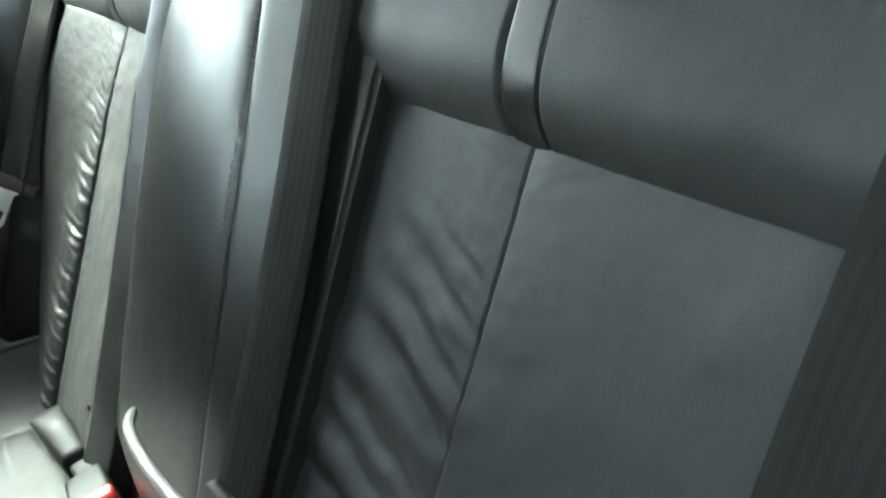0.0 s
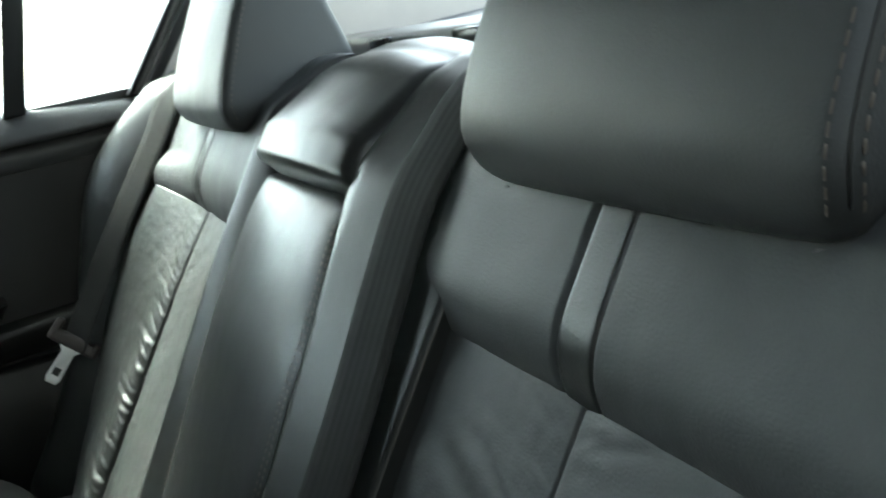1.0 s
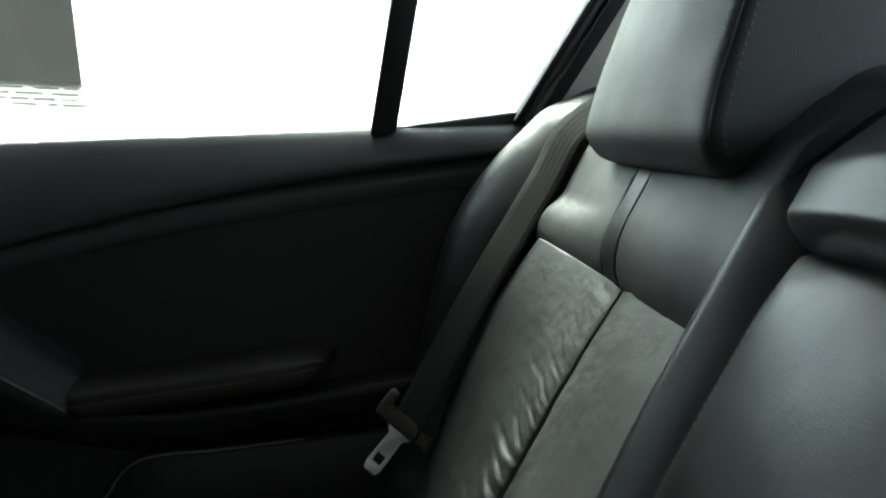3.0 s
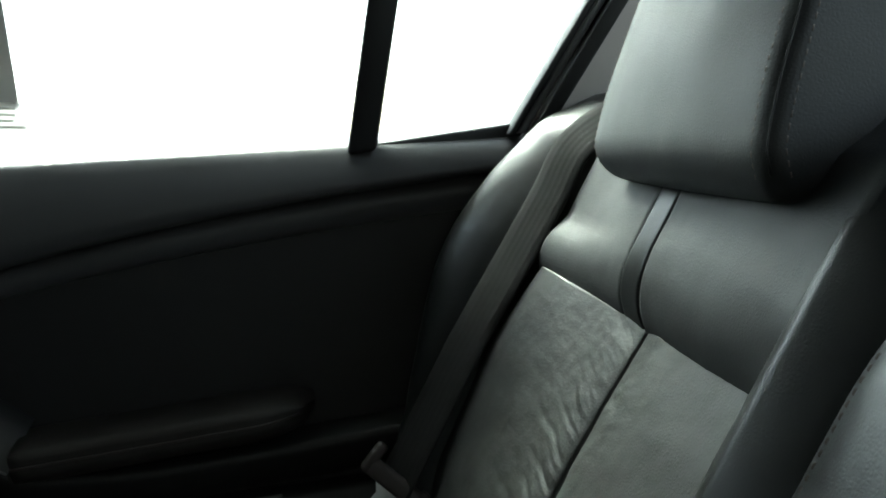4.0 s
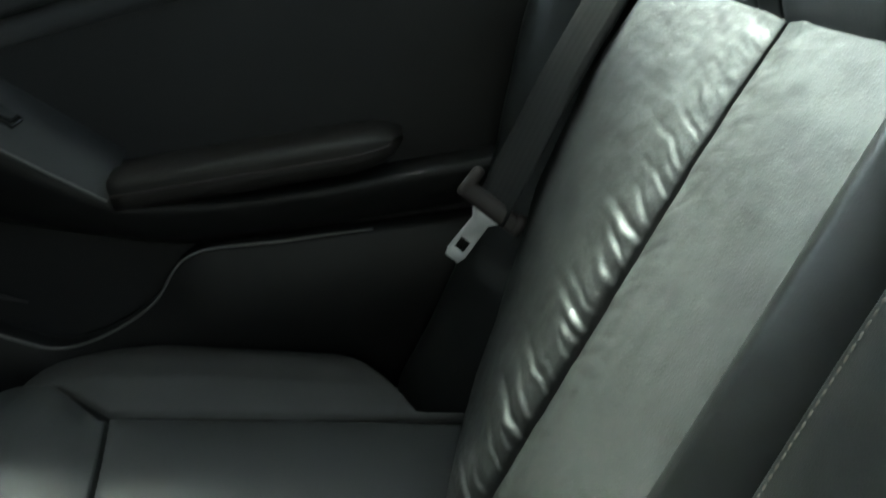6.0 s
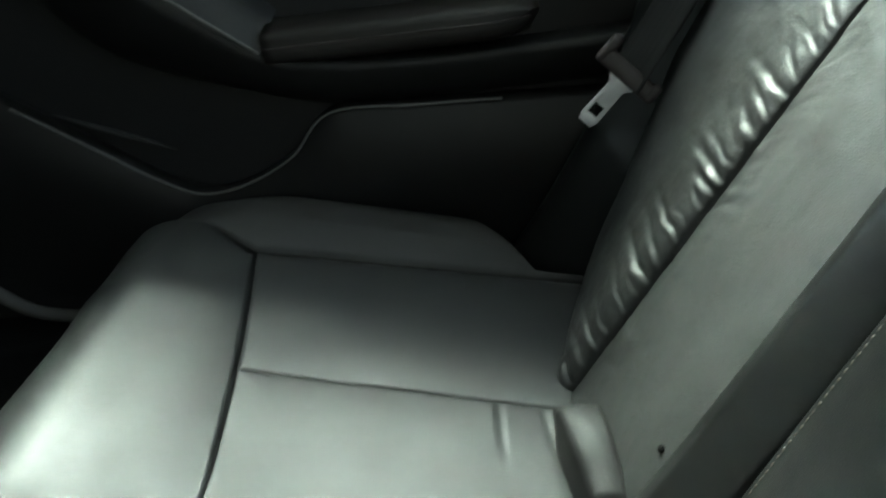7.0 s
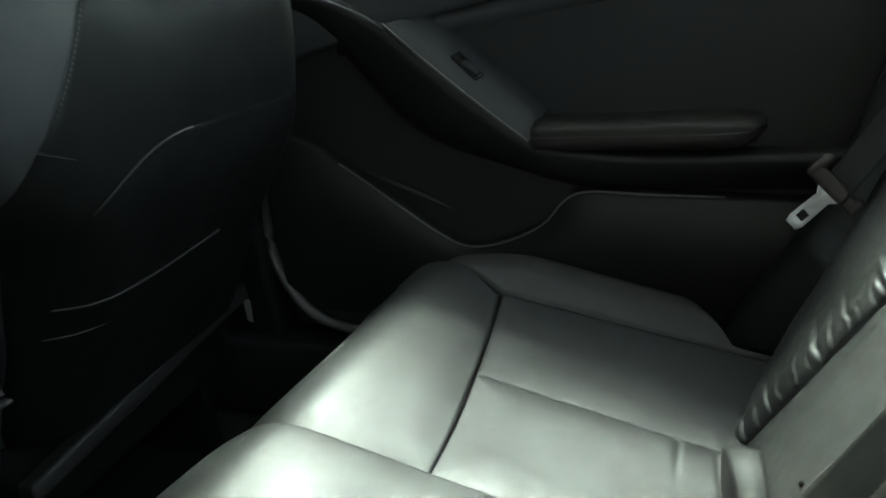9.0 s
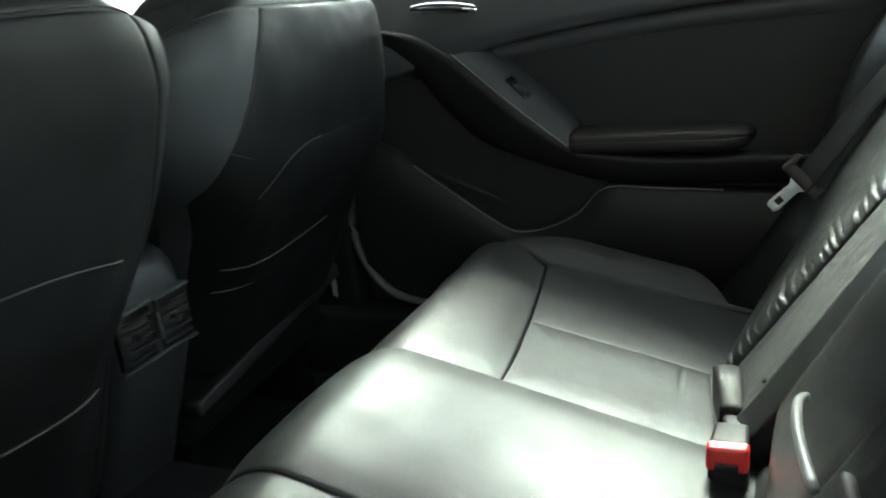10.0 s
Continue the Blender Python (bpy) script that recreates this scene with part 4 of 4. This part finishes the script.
def outline_plate(pts, hole, f0, f1):
    """A flat steel piece of the outline with a square hole."""
    bm = bmesh.new()
    o = [[bm.verts.new(mid + across * a + down * d + face * f) for a, d in pts] for f in (f0, f1)]
    h = [[bm.verts.new(mid + across * a + down * d + face * f) for a, d in hole] for f in (f0, f1)]
    n, k = len(pts), len(hole)
    for s in (0, 1):
        edges = [bm.edges.new((o[s][i], o[s][(i + 1) % n])) for i in range(n)] + [bm.edges.new((h[s][i], h[s][(i + 1) % k])) for i in range(k)]
        bmesh.ops.triangle_fill(bm, edges=edges, use_beauty=True)
    for i in range(n):
        bm.faces.new((o[0][i], o[0][(i + 1) % n], o[1][(i + 1) % n], o[1][i]))
    for i in range(k):
        bm.faces.new((h[0][i], h[0][(i + 1) % k], h[1][(i + 1) % k], h[1][i]))
    return bm


grip = part("tongue_grip", tongue_box(-.033, .033, -.004, .014, -.006, .006, .005), TONGUE_GRIP, far_belt, "brown-grey moulded grip")
for s, tall in ((-1, -.018), (1, -.007)):
    part("grip_end", tongue_box(s * .029 - .006, s * .029 + .006, tall, .014, -.0065, .0065, .005), TONGUE_GRIP, grip)
part("latch_plate", outline_plate([(-.018, .010), (.018, .010), (.0088, .021), (.0098, .058), (.007, .065), (-.007, .065), (-.0098, .058), (-.0088, .021)], [(-.005, .043), (.005, .043), (.005, .054), (-.005, .054)], -.0013, .0013), STEEL, grip, "steel latch plate with a square hole")

ma = back(.245, -.228, .024)
mid, face = ma, (BACK_OUT + Vector((0, -.25, 0))).normalized()
down = (-BACK_UP + Vector((0, .10, 0))).normalized()
across = down.cross(face).normalized()
mgrip = part("tongue_grip", tongue_box(-.031, .031, -.006, .012, -.006, .006, .005), TONGUE_GRIP, mid_belt, "brown-grey moulded grip")
part("latch_plate", outline_plate([(-.018, .010), (.018, .010), (.0105, .022), (.0115, .060), (.008, .066), (-.008, .066), (-.0115, .060), (-.0105, .022)], [(-.006, .043), (.006, .043), (.006, .055), (-.006, .055)], -.0013, .0013), STEEL, mgrip, "steel latch plate with a square hole")
part("anchor_cover", block(back(.74, -.553, .02).x - .02, back(.74, -.553, .02).x + .03, -.585, -.521, back(.74, -.553, .02).z - .03, back(.74, -.553, .02).z + .01, .006), GREY_PLASTIC, near_belt, "grey belt outlet cover")

# buckles in the gap between cushion and backrest
bk = thing("belt_buckle", (-.07, .24, .33), "charcoal plastic belt buckle standing in the seat gap", "belt buckle", "rear buckles")
rows = []
for k in range(13):
    v = k / 12
    dip = .012 * v ** 2.5
    lo = lerp(.300, .312, v)
    x0, x1 = lerp(-.102, -.085, v), lerp(-.064, -.054, v)
    y = lerp(.281, .190, v)
    top = .361 + .004 * math.sin(math.pi * min(1, v * 1.3)) - dip
    edge = .004 + .003 * v
    rows.append([(x0, y, lo), (x0 + .001, y, top - edge), (x0 + .003, y, top - edge * .4), (x0 + .007, y, top), (lerp(x0, x1, .5), y, top + .0012), (x1 - .006, y, top), (x1 - .002, y, top - edge * .4), (x1 - .001, y, top - edge), (x1, y, lo)])
part("buckle_body", extrude_x(rows), BUCKLE, bk)
part("buckle_slot", hull([(-.099, .2805, .325), (-.064, .2805, .325), (-.064, .284, .325), (-.099, .284, .325), (-.097, .2805, .354), (-.066, .2805, .354), (-.066, .2825, .354), (-.097, .2825, .354)], .002), BLACK_GLOSS, bk, "dark end cap")
stalk = part("buckle_stalk", hull([(-.080, .188, .310), (-.054, .190, .310), (-.052, .146, .316), (-.076, .144, .316), (-.080, .180, .347), (-.056, .182, .347), (-.053, .148, .349), (-.075, .146, .349)], .005), BUCKLE, bk)
part("stalk_pin", tube([(-.0795, .176, .332), (-.0765, .176, .332)], .004, 10, up=(0, 0, 1)), BLACK_GLOSS, stalk)
rb = thing("belt_buckle", (-.065, .09, .34), "charcoal belt buckle with a red release button", "belt buckle", "rear buckles")
part("buckle_body", hull([(-.088, .14, .315), (-.046, .142, .315), (-.044, .072, .318), (-.087, .070, .318), (-.084, .135, .362), (-.048, .137, .362), (-.044, .080, .368), (-.085, .078, .368)], .005), BUCKLE, rb)
btn = part("release_button", hull([(-.088, .080, .343), (-.043, .082, .343), (-.044, .062, .343), (-.087, .060, .343), (-.087, .082, .3695), (-.043, .084, .3695), (-.044, .069, .367), (-.087, .067, .367)], .004), RED, rb, "red release button")
part("button_slot", hull([(-.078, .064, .341), (-.054, .065, .341), (-.054, .0595, .341), (-.078, .0585, .341), (-.078, .069, .352), (-.054, .070, .352), (-.054, .0625, .352), (-.078, .0615, .352)], .001), BLACK_GLOSS, btn, "black slot")

# pull loop of the armrest
pull = thing("armrest_pull_loop", back(.21, -.05, .04), "pale grey pull loop at the armrest's base", "pull loop")
pp = smooth_line([back(.20, -.004, .024), back(.204, -.04, .037), back(.210, -.09, .042), back(.216, -.14, .041), back(.222, -.19, .036)], 8)
part("loop_strap", tube(pp, .0046, 12, 1.0, up=BACK_UP, taper=lambda t: .35 + .65 * min(1, t / .08)), PULL, pull)

tagged(part("backrest_button", tube([back(.099, .197, .003), back(.099, .197, .0085), back(.099, .197, .0095)], .0030, 10, taper=lambda t: 1 - .5 * max(0, t - .5)), BLACK_GLOSS, label="small black button at the base of the backrest"), category="button")

# ---- front seats ----
def front_seat(m, profile, edge, seam, outside, pocket, label):
    """The back of a front seat. profile: (x, z) down the middle of its back; edge: (z, y) of its inner side; seam: (z, y) between the inner side panel and the back."""
    line = smooth_line([(x, 0, z) for x, z in profile], 10)
    n = len(line) - 1
    zs, ys = [z for z, y in edge][::-1], [y for z, y in edge][::-1]
    zq, yq = [z for z, y in seam][::-1], [y for z, y in seam][::-1]

    def at(v):
        k = min(n - 1e-6, max(0.0, v * n))
        i = int(k)
        way = line[min(i + 2, n)] - line[max(i - 1, 0)]
        return line[i].lerp(line[i + 1], k - i), Vector((-way.z, 0, way.x)).normalized()

    def S(v, y, d):
        p, nor = at(v)
        return Vector((p.x, m * y, p.z)) + nor * d

    inner = lambda v: ramp(at(v)[0].z, zs, ys)
    cut = lambda v: max(inner(v) + 0.03, ramp(at(v)[0].z, zq, yq))
    outer = lambda v: outside - 0.035 * max(0.0, 1 - v / 0.3) ** 2
    v_of = lambda z: min(range(n + 1), key=lambda i: abs(line[i].z - z) + (9 if i < n * 0.12 else 0)) / n

    def shape(v, y):
        a, b = max(0.0, 1 - (y - inner(v)) / 0.15), max(0.0, 1 - (outer(v) - y) / 0.10)
        return -0.075 * a ** 2.2 - 0.06 * b ** 2.2 + 0.004 * math.sin(9 * y)
    t = thing("front_seat", (profile[-1][0] - .15, m * (edge[0][1] + outside) / 2, .10), label, "car seat", "front seats")
    v_top = v_of(seam[0][0])
    lift = lambda v, y: crinkle(v * .7, y, .12, .003)
    cuts = lambda a0, a1, f, k=0.0: (lambda a: f(lerp(a0, a1, a)) + k)
    part("top_panel", pad(S, 0.0, v_top, cuts(0, v_top, inner), cuts(0, v_top, outer), 24, 50, shape, .003, .03, .02, skirt=.06), LEATHER, t)
    # one leather in two tones: lit passenger side panel, shaded panels elsewhere
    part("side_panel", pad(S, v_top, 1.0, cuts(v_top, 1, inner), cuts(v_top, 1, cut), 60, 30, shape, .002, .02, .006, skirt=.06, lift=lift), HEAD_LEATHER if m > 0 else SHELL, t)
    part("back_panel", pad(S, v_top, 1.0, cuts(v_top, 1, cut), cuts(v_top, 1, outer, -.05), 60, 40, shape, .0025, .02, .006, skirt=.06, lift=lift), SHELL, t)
    part("side_panel", pad(S, v_top, 1.0, cuts(v_top, 1, outer, -.05), cuts(v_top, 1, outer), 50, 16, shape, .003, .02, .006, skirt=.06), LEATHER, t)
    part("seam_stitching", stitches([S(v, cut(v) + .004, shape(v, cut(v)) - .0006) for v in [lerp(v_top, .62, k / 40) for k in range(41)]], [(1, 0, .3)] * 41), THREAD, t)
    for dv in (0.0, -.010):
        part("top_seam", tube([S(v_top + dv, lerp(inner(v_top) + .004, outer(v_top) - .01, k / 30), shape(v_top, lerp(inner(v_top) + .004, outer(v_top) - .01, k / 30)) - (.001 if dv else .0025)) for k in range(31)], .0012, 6), WELT, t)
    # map pocket with its hems
    y0, y1, z_top, z_low, droop = pocket

    def v_of_soft(z):
        i = next((i for i in range(int(n * .15), n) if line[i + 1].z <= z), n - 1)
        return (i + (line[i].z - z) / max(1e-6, line[i].z - line[i + 1].z)) / n
    up = lambda k: v_of_soft(z_top - droop * max(0.0, 1 - k / .35) ** 2)
    down = lambda k: v_of_soft(z_low + .045 * max(0.0, k - .3) ** 1.3)
    pk = part("back_pocket", pad(S, lambda b: up(b), lambda b: down(b), y0, y1, 30, 34, lambda v, y: shape(v, y) + .0012, .0015, .012, .012, skirt=.02, lift=lambda v, y: crinkle(v, y, .1, .002)), SHELL, t, "dark vinyl map pocket")
    row = [k / 24 for k in range(25)]
    part("pocket_hem", tube([S(up(k), lerp(y0, y1, k), shape(up(k), lerp(y0, y1, k)) + .003) for k in row if k < (.40 if m > 0 else .98)], .0012, 6), HEM, pk)
    part("lower_hem", tube([S(down(k), lerp(y0, y1, k), shape(down(k), lerp(y0, y1, k)) + .0035) for k in row[:17 if m > 0 else 25]], .0019, 6), HEM, t)
    part("cover_edge", tube([S(down(k) + .035, lerp(y0, y1, k), shape(down(k), lerp(y0, y1, k)) - .002) for k in row[:18]], .0014, 6), HEM, t)
    if m > 0:
        part("cross_seam", tube([S(v_of_soft(.690 - .012 * k / 8), cut(v_of_soft(.690)) + .034 * k / 8, shape(v_of_soft(.690), cut(v_of_soft(.690)) + .034 * k / 8) - .0004) for k in range(9)], .0010, 6), HEM, t)
    # filling of the backrest and the seat below
    bx, yi, yo = profile[-1][0], edge[-1][1] + .02, outside - .03
    part("backrest_foam", hull([S(.98, yi, -.05), S(.98, yi, -.15), S(.98, yo, -.15), S(.98, yo, -.05), S(.3, yi + .02, -.06), S(.3, yi + .02, -.16), S(.3, yo, -.16), S(.3, yo, -.06)], .03), VINYL, t)
    part("seat_base", hull([(bx - .55, m * yi, .20), (bx - .03, m * yi, .20), (bx - .03, m * yo, .24), (bx - .55, m * yo, .20), (bx - .55, m * yi, .40), (bx - .05, m * yi, .36), (bx - .05, m * yo, .36), (bx - .55, m * yo, .40)], .03), SHELL, t)
    for y in (yi + .05, yo - .06):
        part("seat_rail", hull([(bx - .5, m * y - .02, .10), (bx - .06, m * y - .02, .10), (bx - .06, m * y + .02, .10), (bx - .5, m * y + .02, .10), (bx - .5, m * y - .015, .30), (bx - .06, m * y - .015, .30), (bx - .06, m * y + .015, .30), (bx - .5, m * y + .015, .30)], .006), BLACK_GLOSS, t, "black steel seat rail")
    part("rear_crossbar", hull([(bx - .02, m * yi, .276), (bx + .012, m * yi, .278), (bx + .012, m * yo, .352), (bx - .02, m * yo, .35), (bx - .02, m * yi, .300), (bx + .008, m * yi, .302), (bx + .008, m * yo, .378), (bx - .02, m * yo, .376)], .006), VINYL, t, "dark bar under the seat back")
    return t


front_seat(1, [(-.80, .905), (-.735, .905), (-.69, .893), (-.661, .868), (-.648, .83), (-.645, .77), (-.654, .69), (-.676, .615), (-.745, .505), (-.80, .40), (-.838, .32)],
           [(.92, .10), (.89, .065), (.87, .04), (.85, .012), (.80, -.012), (.70, -.010), (.62, .03), (.55, .072), (.45, .10), (.32, .105)],
           [(.862, .200), (.811, .163), (.763, .138), (.692, .096), (.615, .062), (.32, .14)], .60, (.150, .545, .675, .505, .055), "black leather front passenger seat back with map pocket")
front_seat(-1, [(-.67, .915), (-.61, .918), (-.56, .905), (-.536, .880), (-.530, .85), (-.537, .79), (-.556, .73), (-.575, .67), (-.605, .59), (-.650, .505), (-.70, .40), (-.74, .32)],
           [(.93, .16), (.905, .115), (.88, .085), (.85, .058), (.80, .046), (.73, .050), (.67, .062), (.60, .082), (.52, .10), (.40, .09), (.32, .08)],
           [(.872, .150), (.80, .13), (.70, .13), (.60, .15), (.52, .16), (.32, .16)], .60, (.190, .53, .664, .508, .012), "black leather driver seat back with map pocket")

# ---- console between the front seats ----
con = thing("centre_console", (-.80, 0, .245), "grey plastic centre console with rear air vents", "console")
cy0, cy1 = -.072, .082
rows = []
for k in range(21):
    y = lerp(cy0, cy1, k / 20)
    r_ = soft_edge(min(k, 20 - k) / 20 * (cy1 - cy0), .030)
    dx, dz = -.030 * (1 - r_), -.030 * (1 - r_)
    rows.append([(-1.25, y, .24), (-.86, y, .225), (-.842 + dx * .4, y, .245), (-.800 + dx * .7, y, .345), (-.764 + dx, y, .430), (-.757 + dx, y, .455), (-.758 + dx, y, .525), (-.764 + dx, y, .556 + dz * .3), (-.776 + dx, y, .574 + dz * .6), (-.795 + dx, y, .585 + dz), (-.83, y, .590 + dz), (-1.25, y, .590 + dz)])
part("console_body", extrude_x(rows), GREY_PLASTIC, con)
part("console_lid", hull([(-1.2, -.075, .594), (-.800, -.066, .592), (-.800, .076, .592), (-1.2, .082, .594), (-1.2, -.070, .632), (-.808, -.058, .626), (-.808, .066, .626), (-1.2, .075, .632)], .014, 4), LEATHER, con, "black leather lid")
for y0, y1 in ((-.058, .003), (.012, .073)):
    v = part("air_vent", block(-.768, -.7545, y0, y1, .452, .522, .003), BLACK_GLOSS, con, "black air vent")
    for k in range(5):
        z = .462 + .0125 * k
        part("vent_slat", hull([(-.762, y0 + .004, z), (-.7515, y0 + .004, z - .003), (-.7515, y1 - .004, z - .003), (-.762, y1 - .004, z), (-.762, y0 + .004, z + .002), (-.7515, y0 + .004, z - .001), (-.7515, y1 - .004, z - .001), (-.762, y1 - .004, z + .002)], 0), DOOR_HARD, v, smooth=False)
    part("vent_tab", block(-.756, -.747, (y0 + y1) / 2 - .004, (y0 + y1) / 2 + .004, .482, .491, .001), DOOR_HARD, v)
    part("vent_frame", block(-.764, -.7505, y0 - .002, y1 + .002, .5225, .5265, .001), SATIN, v, "silver vent edge")
part("vent_rim", block(-.764, -.752, -.061, .076, .4465, .4505, .001), SATIN, con, "silver line under the vents")
part("vent_wheel", block(-.762, -.746, .0045, .0105, .470, .508, .002), SATIN, con)

# white tag at the sill
tag = tagged(part("sill_tag", hull([(-.918, .672, .262), (-.908, .672, .258), (-.908, .674, .258), (-.918, .674, .262), (-.920, .672, .302), (-.906, .672, .302), (-.906, .674, .302), (-.920, .674, .302)], 0), WHITE_PAPER, label="small white tag on the black sill trim", smooth=False), category="tag")

# ---- outside ----
ground = part("ground", grid_mesh([[(x, y, -.22) for y in (-3000, -20, 20, 3000)] for x in (-3000, -20, 20, 3000)]), GROUND, label="pale concrete ground outside the car", smooth=False)
tagged(ground, category="ground", kind="structure")
